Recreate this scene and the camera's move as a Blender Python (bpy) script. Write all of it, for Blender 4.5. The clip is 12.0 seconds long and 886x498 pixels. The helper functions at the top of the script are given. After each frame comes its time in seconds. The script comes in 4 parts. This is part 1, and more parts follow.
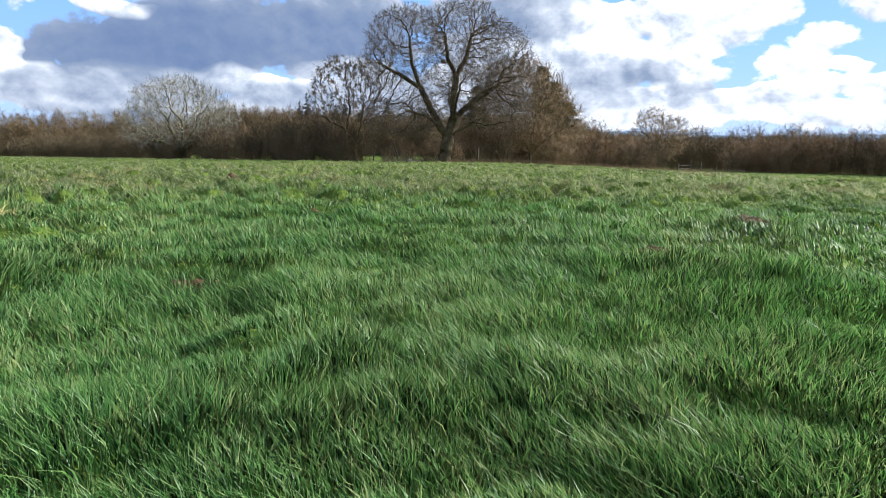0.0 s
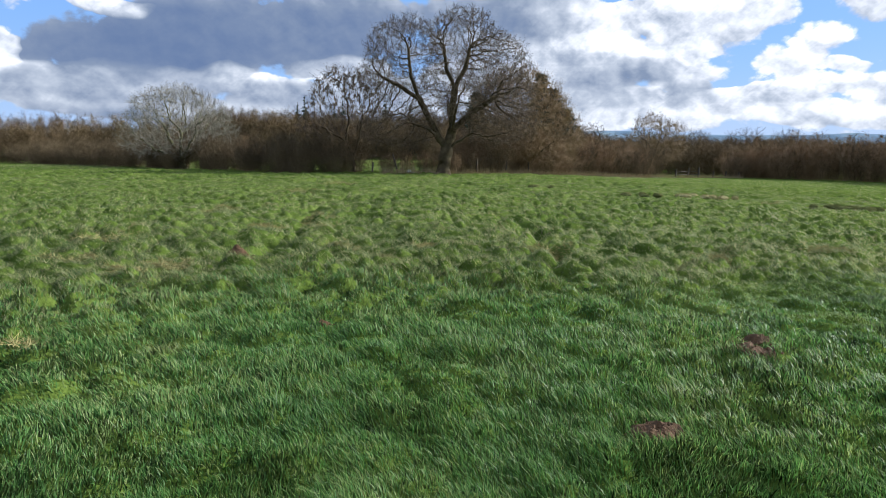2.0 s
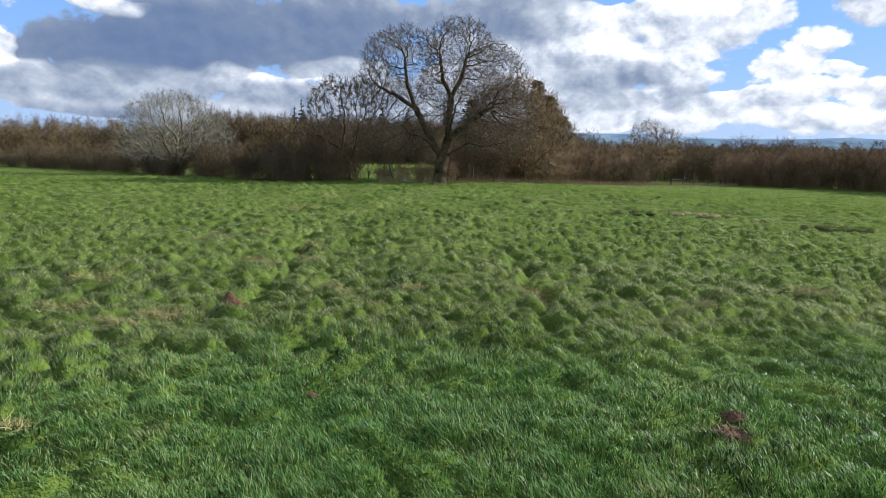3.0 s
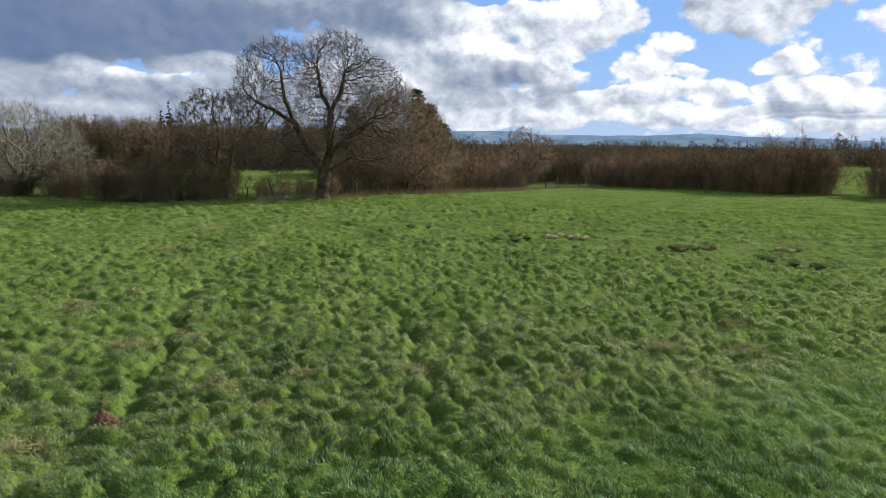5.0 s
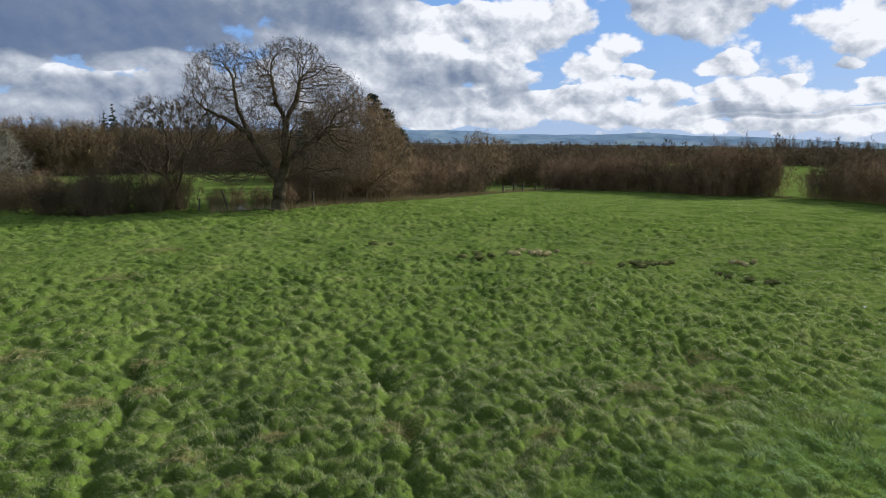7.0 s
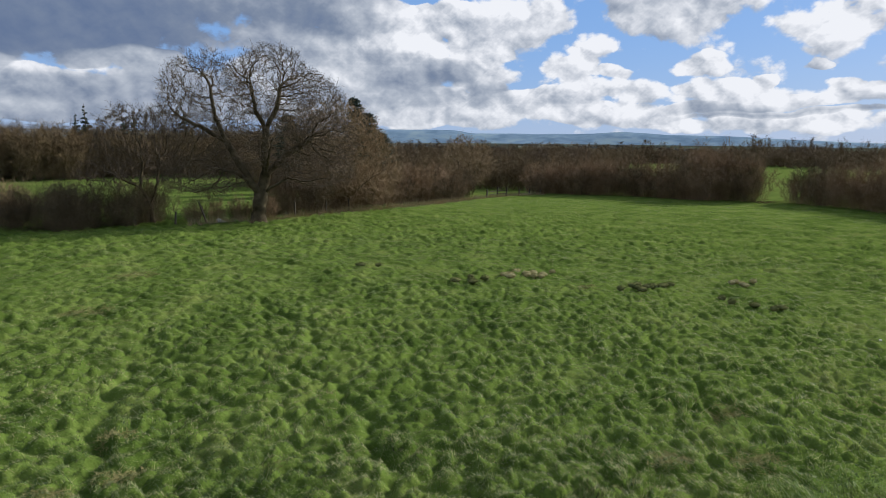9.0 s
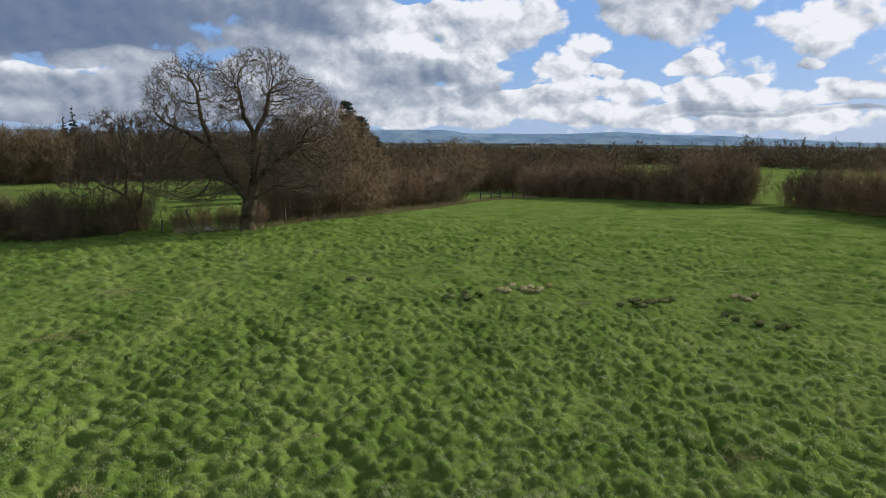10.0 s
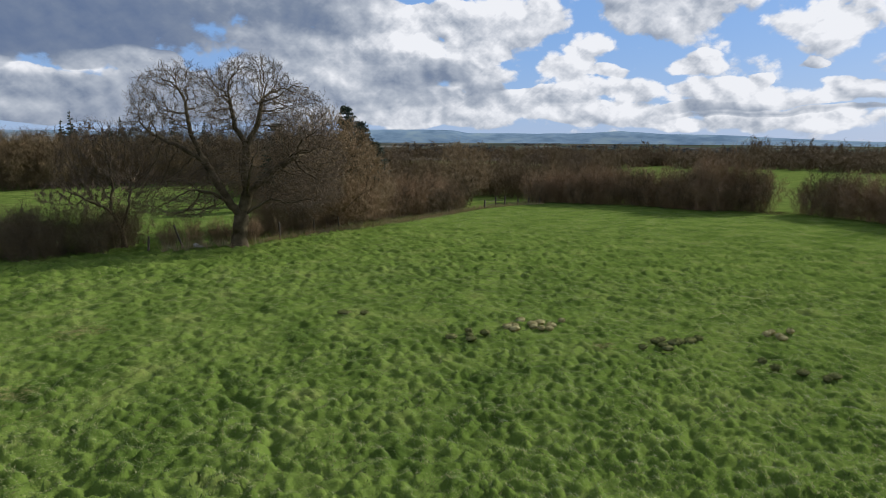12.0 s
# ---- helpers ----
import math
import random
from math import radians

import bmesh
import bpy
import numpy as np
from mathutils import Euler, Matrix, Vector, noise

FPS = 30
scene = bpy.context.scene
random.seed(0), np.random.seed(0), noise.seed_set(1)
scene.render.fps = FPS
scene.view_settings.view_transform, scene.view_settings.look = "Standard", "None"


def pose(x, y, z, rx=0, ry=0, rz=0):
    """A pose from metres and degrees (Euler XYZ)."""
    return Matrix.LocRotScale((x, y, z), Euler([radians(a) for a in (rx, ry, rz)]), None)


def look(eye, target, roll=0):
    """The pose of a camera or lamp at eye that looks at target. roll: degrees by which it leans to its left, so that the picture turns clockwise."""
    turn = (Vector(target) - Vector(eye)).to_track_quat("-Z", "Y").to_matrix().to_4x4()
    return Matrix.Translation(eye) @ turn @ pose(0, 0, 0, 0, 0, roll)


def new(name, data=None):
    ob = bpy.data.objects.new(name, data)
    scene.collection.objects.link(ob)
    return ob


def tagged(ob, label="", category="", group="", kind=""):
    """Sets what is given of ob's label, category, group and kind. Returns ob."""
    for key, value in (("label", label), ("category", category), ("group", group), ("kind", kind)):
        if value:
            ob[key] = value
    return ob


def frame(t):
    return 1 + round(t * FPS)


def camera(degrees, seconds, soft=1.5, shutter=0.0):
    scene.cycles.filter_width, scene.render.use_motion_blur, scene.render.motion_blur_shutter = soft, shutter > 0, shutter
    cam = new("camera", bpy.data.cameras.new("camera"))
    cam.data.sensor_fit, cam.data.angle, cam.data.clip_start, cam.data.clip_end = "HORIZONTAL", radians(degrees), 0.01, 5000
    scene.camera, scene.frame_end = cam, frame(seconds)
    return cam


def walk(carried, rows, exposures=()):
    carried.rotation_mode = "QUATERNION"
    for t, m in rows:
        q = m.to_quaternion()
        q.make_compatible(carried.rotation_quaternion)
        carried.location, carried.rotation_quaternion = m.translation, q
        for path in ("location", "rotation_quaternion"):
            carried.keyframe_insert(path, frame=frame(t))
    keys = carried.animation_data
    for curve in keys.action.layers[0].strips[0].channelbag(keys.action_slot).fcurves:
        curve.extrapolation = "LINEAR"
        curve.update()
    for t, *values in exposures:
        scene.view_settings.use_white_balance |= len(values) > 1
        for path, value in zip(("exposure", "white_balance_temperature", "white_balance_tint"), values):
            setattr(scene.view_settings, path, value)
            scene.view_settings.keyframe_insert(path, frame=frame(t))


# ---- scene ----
cam = camera(74.1, 12.0, soft=0.85)
PATH = [
    (0, (0.267, 0.29, 0.594), (0.261, 2.254, 0.218), 0.6),
    (0.5, (0.138, 0.352, 0.922), (0.136, 2.316, 0.545), 0.6),
    (1, (0.087, 0.394, 1.153), (0.085, 2.358, 0.776), 0.7),
    (1.5, (0.1, 0.414, 1.384), (0.099, 2.378, 1.007), 0.6),
    (2, (0.167, 0.416, 1.637), (0.168, 2.38, 1.259), 0.6),
    (2.5, (0.242, 0.424, 2.008), (0.243, 2.388, 1.631), 0.6),
    (2.7, (0.248, 0.418, 2.142), (0.253, 2.383, 1.769), 0.8),
    (4.3, (0.306, 0.523, 3.379), (0.433, 2.483, 3.002), 1.1),
    (4.5, (0.299, 0.481, 3.552), (0.497, 2.435, 3.173), 1.0),
    (5, (0.29, 0.408, 3.833), (0.683, 2.333, 3.458), 0.6),
    (5.5, (0.256, 0.385, 3.968), (0.732, 2.291, 3.595), 0.5),
    (6, (0.22, 0.447, 4.154), (0.723, 2.346, 3.779), 0.5),
    (6.5, (0.18, 0.71, 4.418), (0.701, 2.604, 4.043), 0.5),
    (7, (0.089, 0.976, 4.676), (0.625, 2.865, 4.3), 0.5),
    (9, (-0.01, 2.537, 5.503), (0.59, 4.407, 5.125), 0.5),
    (9.5, (0.141, 3.065, 5.747), (0.753, 4.932, 5.369), 0.4),
    (10, (0.317, 3.546, 5.98), (0.938, 5.409, 5.602), 0.4),
    (10.5, (0.48, 4.038, 6.203), (1.106, 5.9, 5.826), 0.4),
    (11, (0.719, 4.625, 6.479), (1.349, 6.485, 6.101), 0.2),
    (11.5, (1.004, 5.315, 6.668), (1.638, 7.174, 6.291), 0.2),
    (12, (1.31, 6.224, 6.827), (1.919, 8.091, 6.448), 0.3),
]
walk(cam, [(t, look(eye, target, roll)) for t, eye, target, roll in PATH], [(0, 1.12, 5980, 10), (1.2, 0.88, 5950, 10), (2.5, 0.78, 5950, 10), (4.5, 0.72, 6100, 10), (5.5, 0.58, 6100, 10), (12, 0.37, 6200, 10)])

# ---- sky, sun and exposure ----
SUN_AZ, SUN_EL = 74.0, 26.0
world = bpy.data.worlds.new("world")
scene.world = world
world.use_nodes = True
wt = world.node_tree


def wn(kind, **values):
    n = wt.nodes.new(kind)
    for key, value in values.items():
        n.inputs[key].default_value = value
    return n


def wmath(op, a, b=None, c=None, clamp=False):
    n = wt.nodes.new("ShaderNodeMath")
    n.operation, n.use_clamp = op, clamp
    for i, v in enumerate((a, b, c)):
        if v is None:
            continue
        if isinstance(v, (int, float)):
            n.inputs[i].default_value = v
        else:
            wt.links.new(v, n.inputs[i])
    return n.outputs[0]


bg = wt.nodes["Background"]
sky = wt.nodes.new("ShaderNodeTexSky")
sky.sky_type, sky.sun_disc = "NISHITA", False
sky.sun_elevation, sky.sun_rotation = radians(SUN_EL), radians(SUN_AZ)
sky.air_density, sky.dust_density, sky.ozone_density = 1.0, 0.6, 1.5
wt.links.new(sky.outputs[0], bg.inputs[0])
bg.inputs[1].default_value = 0.12
CLOUDS_WEST = [
    (-11.0, 2.5, 8.0, 1.6, 0.42), (-5.0, 3.5, 6.0, 2.0, 0.45), (3.0, 8.0, 5.0, 1.5, 0.42), (-30.0, 3.5, 8.0, 1.5, 0.48), (-20.0, 2.0, 8.0, 1.0, 0.5),
    (-28.4, 6.8, 6.1, 2.2, 0.07), (-22.7, 8.3, 5.8, 2.5, 0.04), (-15.7, 8.8, 6.8, 2.7, 0.13), (-8.7, 9.3, 6.1, 2.9, 0.15), (-29.3, 10.0, 2.6, 0.7, 0.90),
    (-36.0, 5.6, 1.2, 2.1, 1.0), (-32.6, 4.1, 4.4, 0.7, 0.38), (-24.3, 5.4, 4.8, 1.2, 0.11), (-23.0, 4.1, 2.7, 0.9, 0.55), (-19.2, 5.4, 1.9, 0.8, 0.62),
    (-17.2, 3.9, 3.0, 1.0, 0.6), (-32.7, 2.5, 3.6, 0.5, 0.51), (-27.6, 1.9, 5.9, 0.6, 0.34), (-19.0, 1.5, 6.3, 0.6, 0.42), (-7.8, 5.7, 2.9, 1.0, 0.6),
    (-11.9, 5.6, 2.6, 0.7, 0.42), (-39.8, 6.8, 3.4, 1.7, 0.17), (-40.8, 3.2, 3.7, 1.2, 0.70),
]
CLOUDS_AHEAD = [
    (4.0, 5.0, 5.0, 2.2, 0.55), (9.0, 7.0, 4.0, 1.5, 0.62), (12.0, 3.5, 5.0, 1.5, 0.5), (15.0, 2.4, 5.0, 1.0, 0.62),
    (5.8, 11.0, 7.7, 2.1, 0.26), (14.0, 10.2, 5.6, 1.7, 0.85), (23.1, 9.8, 5.3, 2.0, 0.8), (18.2, 11.0, 4.2, 1.0, 0.8), (31.0, 7.8, 1.7, 1.4, 1.0),
    (29.1, 6.2, 2.4, 1.2, 0.9), (15.1, 7.4, 2.1, 1.3, 0.9), (19.8, 7.9, 2.3, 1.3, 0.95), (22.8, 7.8, 1.4, 0.9, 0.95), (17.9, 5.6, 4.1, 1.1, 0.32),
    (12.2, 5.9, 3.3, 1.3, 0.55), (8.8, 6.8, 2.1, 1.7, 0.8), (21.2, 5.8, 2.8, 1.1, 0.85), (15.4, 3.5, 3.7, 0.7, 0.4), (22.5, 3.9, 1.6, 1.1, 0.42),
    (20.0, 3.2, 1.9, 0.8, 0.9), (26.0, 3.6, 2.6, 0.8, 0.85), (16.5, 1.5, 8.4, 0.7, 0.78), (3.4, 2.7, 4.8, 1.6, 0.6),
]
CLOUDS_EAST = [
    (20.0, 3.0, 4.5, 1.2, 0.74), (27.0, 2.6, 5.0, 1.0, 0.78), (34.0, 2.2, 6.0, 0.9, 0.8), (30.0, 4.0, 3.0, 0.8, 0.85),
    (38.8, 10.4, 5.5, 1.9, 0.75), (37.3, 11.4, 4.7, 1.0, 0.5), (49.8, 8.8, 3.2, 1.7, 0.92), (40.7, 6.1, 1.8, 0.9, 0.97), (46.2, 5.4, 1.2, 0.5, 0.9),
    (49.7, 6.2, 0.9, 0.3, 0.85), (43.6, 3.8, 4.6, 1.1, 0.95), (41.6, 2.6, 4.3, 0.4, 0.5), (51.4, 4.2, 1.0, 0.7, 0.95), (52.3, 3.2, 3.0, 0.7, 0.85),
    (48.5, 3.0, 2.8, 0.6, 0.85), (47.8, 1.9, 7.4, 0.3, 0.55), (46.6, 1.1, 9.7, 0.6, 0.9), (35.4, 4.1, 2.4, 0.9, 0.9), (32.9, 5.5, 1.5, 0.5, 0.85),
    (57.0, 4.4, 2.0, 1.6, 0.9), (58.5, 7.4, 2.8, 1.5, 0.8),
]


def sky_clouds():
    """Cumulus in the lower sky: soft blobs in bearing and height, torn by noise; broken cloud goes on overhead and behind."""
    link = wt.links.new
    tc = wt.nodes.new("ShaderNodeTexCoord")
    sep = wt.nodes.new("ShaderNodeSeparateXYZ")
    link(tc.outputs["Generated"], sep.inputs[0])
    az = wmath("MULTIPLY", wmath("ARCTAN2", sep.outputs[0], sep.outputs[1]), 57.2958)
    el = wmath("MULTIPLY", wmath("ARCSINE", sep.outputs[2]), 57.2958)

    def field(scale, stretch, detail, rough_, seed, da=0.0, de=0.0):
        cmb = wt.nodes.new("ShaderNodeCombineXYZ")
        link(wmath("MULTIPLY_ADD", az, scale, da * scale), cmb.inputs[0])
        link(wmath("MULTIPLY_ADD", el, scale * stretch, de * scale * stretch), cmb.inputs[1])
        cmb.inputs[2].default_value = seed
        n = wn("ShaderNodeTexNoise", Scale=1.0, Detail=detail, Roughness=rough_)
        link(cmb.outputs[0], n.inputs["Vector"])
        return n.outputs[0]

    big_u, big_v = field(0.16, 1.7, 2.5, 0.5, 1.0), field(0.16, 1.7, 2.5, 0.5, 7.0)
    fine = field(0.5, 1.5, 7, 0.58, 3.0)

    def heaps(da=0.0, de=0.0):
        """Rounded heads with creases between them, at four sizes."""
        total_ = None
        for k, weight, seed in ((0.11, 0.85, 13.0), (0.25, 0.62, 29.0), (0.55, 0.33, 37.0), (1.2, 0.17, 51.0), (2.6, 0.08, 63.0)):
            n = field(k, 1.25, 0.0, 0.5, seed, da, de)
            bump = wmath("MULTIPLY", wmath("ABSOLUTE", wmath("MULTIPLY_ADD", n, 2.0, -1.0)), weight)
            total_ = bump if total_ is None else wmath("ADD", total_, bump)
        return total_

    billow, lee = heaps(), heaps(0.7, 0.7)
    u = wmath("MULTIPLY_ADD", wmath("SUBTRACT", big_u, 0.5), 7.0, az)
    v = wmath("MULTIPLY_ADD", wmath("SUBTRACT", big_v, 0.5), 3.4, el)
    # broken cloud everywhere, as it shows in no gap of the placed heaps
    out_w = wmath("MULTIPLY_ADD", wmath("SUBTRACT", wmath("ABSOLUTE", wmath("SUBTRACT", az, 8.0)), 50.0), 0.05, 0.0, True)
    up_w = wmath("MULTIPLY_ADD", wmath("SUBTRACT", el, 13.0), 0.2, 0.0, True)
    loose = wmath("MULTIPLY", wmath("MAXIMUM", out_w, up_w), wmath("MULTIPLY_ADD", field(0.05, 1.8, 6, 0.6, 21.0), 5.0, -2.0, True))
    total, shade = loose, wmath("MULTIPLY", loose, 0.68)
    for a, e, ra, re, s in CLOUDS_WEST + CLOUDS_AHEAD + CLOUDS_EAST:
        ra, re = ra * 1.2, re * 1.2
        du = wmath("MULTIPLY_ADD", u, 1 / ra, -a / ra)
        dv = wmath("MULTIPLY_ADD", v, 1 / re, -e / re)
        f = wmath("MAXIMUM", wmath("SUBTRACT", 1.25, wmath("ADD", wmath("MULTIPLY", du, du), wmath("MULTIPLY", dv, dv))), 0.0)
        total = wmath("ADD", total, f)
        tone = wmath("MULTIPLY_ADD", dv, 0.16 if s > 0.5 else 0.06, s)
        shade = wmath("MULTIPLY_ADD", f, tone, shade)
    tone = wmath("DIVIDE", wmath("ADD", shade, 0.11), wmath("ADD", total, 0.15))
    relief = wmath("MULTIPLY_ADD", wmath("SUBTRACT", billow, lee), 1.0, wmath("MULTIPLY_ADD", fine, 0.20, -0.10))
    tone = wmath("MULTIPLY_ADD", relief, wmath("MULTIPLY_ADD", tone, 0.9, 0.04), tone)
    dens = wmath("ADD", total, wmath("MULTIPLY_ADD", fine, 1.2, -0.58))
    dens = wmath("ADD", dens, wmath("MULTIPLY_ADD", billow, 1.5, -0.58))
    cover = wt.nodes.new("ShaderNodeMapRange")
    cover.interpolation_type = "SMOOTHSTEP"
    cover.inputs[1].default_value, cover.inputs[2].default_value = 0.12, 0.62
    link(dens, cover.inputs[0])
    ramp = wt.nodes.new("ShaderNodeValToRGB")
    ramp.color_ramp.elements[0].position, ramp.color_ramp.elements[0].color = 0.0, (0.115, 0.178, 0.33, 1)
    ramp.color_ramp.elements[1].position, ramp.color_ramp.elements[1].color = 0.95, (1.10, 1.09, 1.10, 1)
    for at_, c in ((0.30, (0.26, 0.315, 0.42, 1)), (0.6, (0.56, 0.60, 0.67, 1))):
        mid = ramp.color_ramp.elements.new(at_)
        mid.color = c
    link(tone, ramp.inputs[0])
    # clear sky: the sky texture, paled towards the horizon by the moist air
    clear = wt.nodes.new("ShaderNodeMix")
    clear.data_type = "RGBA"
    haze = wmath("POWER", wmath("SUBTRACT", 1.0, wmath("MULTIPLY", wmath("ABSOLUTE", el), 1 / 16, None, True), None, True), 3.0)
    link(wmath("MULTIPLY", haze, 0.55), clear.inputs[0])
    scaled = wt.nodes.new("ShaderNodeMix")
    scaled.data_type, scaled.blend_type = "RGBA", "MULTIPLY"
    scaled.inputs[0].default_value = 1.0
    link(sky.outputs[0], scaled.inputs[6])
    scaled.inputs[7].default_value = (SKY * 0.9, SKY * 0.95, SKY * 1.1, 1)
    air = wt.nodes.new("ShaderNodeMix")
    air.data_type = "RGBA"
    air.inputs[0].default_value = 0.75
    link(scaled.outputs[2], air.inputs[6])
    air.inputs[7].default_value = (0.27, 0.51, 0.96, 1)
    link(air.outputs[2], clear.inputs[6])
    clear.inputs[7].default_value = (0.62, 0.72, 0.86, 1)
    both = wt.nodes.new("ShaderNodeMix")
    both.data_type = "RGBA"
    link(cover.outputs[0], both.inputs[0])
    link(clear.outputs[2], both.inputs[6])
    link(ramp.outputs[0], both.inputs[7])
    link(both.outputs[2], bg.inputs[0])
    bg.inputs[1].default_value = 0.62


SKY = 0.10
sky_clouds()

sun = new("sun", bpy.data.lights.new("sun", "SUN"))
sun.data.energy, sun.data.angle, sun.data.color = 5.0, radians(0.6), (1.0, 0.95, 0.87)
a, e = radians(SUN_AZ), radians(SUN_EL)
sun.matrix_basis = look((100 * math.sin(a) * math.cos(e), 100 * math.cos(a) * math.cos(e), 100 * math.sin(e)), (0, 0, 0))
scene.view_settings.exposure = 0.0


# ---- materials ----
def material(name, colours, scale=3.0, fine=40.0, rough=0.85, bump=0.3, spread=0.5, translucent=0.0, island=0.0, objrand=0.0, gloss=0.3, sheen=0.0):
    """A grained surface: two noise scales blend the colours; island and objrand vary brightness piece by piece."""
    m = bpy.data.materials.new(name)
    m.use_nodes = True
    t = m.node_tree
    p = t.nodes["Principled BSDF"]
    p.inputs["Roughness"].default_value = rough
    p.inputs["Specular IOR Level"].default_value = gloss
    p.inputs["Sheen Weight"].default_value = sheen
    geo = t.nodes.new("ShaderNodeNewGeometry")
    n1, n2 = t.nodes.new("ShaderNodeTexNoise"), t.nodes.new("ShaderNodeTexNoise")
    n1.inputs["Scale"].default_value, n1.inputs["Detail"].default_value = scale, 6
    n2.inputs["Scale"].default_value, n2.inputs["Detail"].default_value = fine, 4
    for n in (n1, n2):
        t.links.new(geo.outputs["Position"], n.inputs["Vector"])
    mix = t.nodes.new("ShaderNodeMath")
    mix.operation = "MULTIPLY_ADD"
    t.links.new(n2.outputs[0], mix.inputs[0])
    mix.inputs[1].default_value = 0.4
    t.links.new(n1.outputs[0], mix.inputs[2])
    last = mix.outputs[0]
    for amount, node, socket in ((island, geo, "Random Per Island"), (objrand, t.nodes.new("ShaderNodeObjectInfo"), "Random")):
        if amount:
            more = t.nodes.new("ShaderNodeMath")
            more.operation = "MULTIPLY_ADD"
            t.links.new(node.outputs[socket], more.inputs[0])
            more.inputs[1].default_value = amount
            t.links.new(last, more.inputs[2])
            shift = t.nodes.new("ShaderNodeMath")
            shift.operation, shift.inputs[1].default_value = "SUBTRACT", amount / 2
            t.links.new(more.outputs[0], shift.inputs[0])
            last = shift.outputs[0]
    ramp = t.nodes.new("ShaderNodeValToRGB")
    ramp.color_ramp.elements.remove(ramp.color_ramp.elements[1])
    for i, c in enumerate(colours):
        at = 0.7 - spread / 2 + spread * i / max(1, len(colours) - 1)
        el = ramp.color_ramp.elements[0] if i == 0 else ramp.color_ramp.elements.new(at)
        el.position, el.color = at, (*c, 1)
    t.links.new(last, ramp.inputs[0])
    t.links.new(ramp.outputs[0], p.inputs["Base Color"])
    if bump:
        b = t.nodes.new("ShaderNodeBump")
        b.inputs["Strength"].default_value, b.inputs["Distance"].default_value = bump, 0.02
        t.links.new(n2.outputs[0], b.inputs["Height"])
        t.links.new(b.outputs[0], p.inputs["Normal"])
    if translucent:
        tr, mx = t.nodes.new("ShaderNodeBsdfTranslucent"), t.nodes.new("ShaderNodeMixShader")
        t.links.new(ramp.outputs[0], tr.inputs[0])
        mx.inputs[0].default_value = translucent
        t.links.new(p.outputs[0], mx.inputs[1])
        t.links.new(tr.outputs[0], mx.inputs[2])
        t.links.new(mx.outputs[0], t.nodes["Material Output"].inputs[0])
    return m


GRASS = material("grass", [(0.044, 0.124, 0.024), (0.089, 0.210, 0.045), (0.142, 0.275, 0.068), (0.26, 0.32, 0.11)], 0.6, 9, 0.45, 0, 0.6, 0.45, 0.7, 0, 0.3)


def straw_patches(m):
    """Small patches of dead, straw-coloured grass."""
    t = m.node_tree
    geo = t.nodes.new("ShaderNodeNewGeometry")
    n = t.nodes.new("ShaderNodeTexNoise")
    n.inputs["Scale"].default_value, n.inputs["Detail"].default_value = 0.75, 5
    t.links.new(geo.outputs["Position"], n.inputs["Vector"])
    mr = t.nodes.new("ShaderNodeMapRange")
    mr.inputs[1].default_value, mr.inputs[2].default_value, mr.inputs[4].default_value = 0.62, 0.74, 0.6
    t.links.new(n.outputs[0], mr.inputs[0])
    mix = t.nodes.new("ShaderNodeMix")
    mix.data_type = "RGBA"
    mix.inputs[7].default_value = (0.30, 0.23, 0.10, 1)
    t.links.new(mr.outputs[0], mix.inputs[0])
    ramp = next(x for x in t.nodes if x.type == "VALTORGB")
    targets = [l.to_socket for l in ramp.outputs[0].links]
    t.links.new(ramp.outputs[0], mix.inputs[6])
    for sock in targets:
        t.links.new(mix.outputs[2], sock)


GRASS_FAR = material("grass_far", [(0.046, 0.080, 0.024), (0.131, 0.188, 0.058), (0.224, 0.276, 0.094), (0.36, 0.35, 0.18)], 0.45, 7, 0.6, 0, 0.7, 0.54, 1.0, 0, 0.3)


def lush_sward(m):
    """Greener, younger grass on the close-cropped part of the field."""
    t = m.node_tree
    geo, sep = t.nodes.new("ShaderNodeNewGeometry"), t.nodes.new("ShaderNodeSeparateXYZ")
    t.links.new(geo.outputs["Position"], sep.inputs[0])
    edge, gap = t.nodes.new("ShaderNodeMath"), t.nodes.new("ShaderNodeMath")
    edge.operation, gap.operation = "MULTIPLY_ADD", "SUBTRACT"
    edge.inputs[1].default_value, edge.inputs[2].default_value = 0.32, 5.9
    t.links.new(sep.outputs[0], edge.inputs[0])
    t.links.new(edge.outputs[0], gap.inputs[0])
    t.links.new(sep.outputs[1], gap.inputs[1])
    mr = t.nodes.new("ShaderNodeMapRange")
    mr.inputs[1].default_value, mr.inputs[2].default_value = -1.0, 0.6
    t.links.new(gap.outputs[0], mr.inputs[0])
    mix = t.nodes.new("ShaderNodeMix")
    mix.data_type, mix.blend_type = "RGBA", "MULTIPLY"
    mix.inputs[7].default_value = (0.62, 0.92, 0.70, 1)
    t.links.new(mr.outputs[0], mix.inputs[0])
    ramp = next(x for x in t.nodes if x.type == "VALTORGB")
    targets = [l.to_socket for l in ramp.outputs[0].links]
    t.links.new(ramp.outputs[0], mix.inputs[6])
    for sock in targets:
        t.links.new(mix.outputs[2], sock)


lush_sward(GRASS_FAR)
straw_patches(GRASS)
straw_patches(GRASS_FAR)


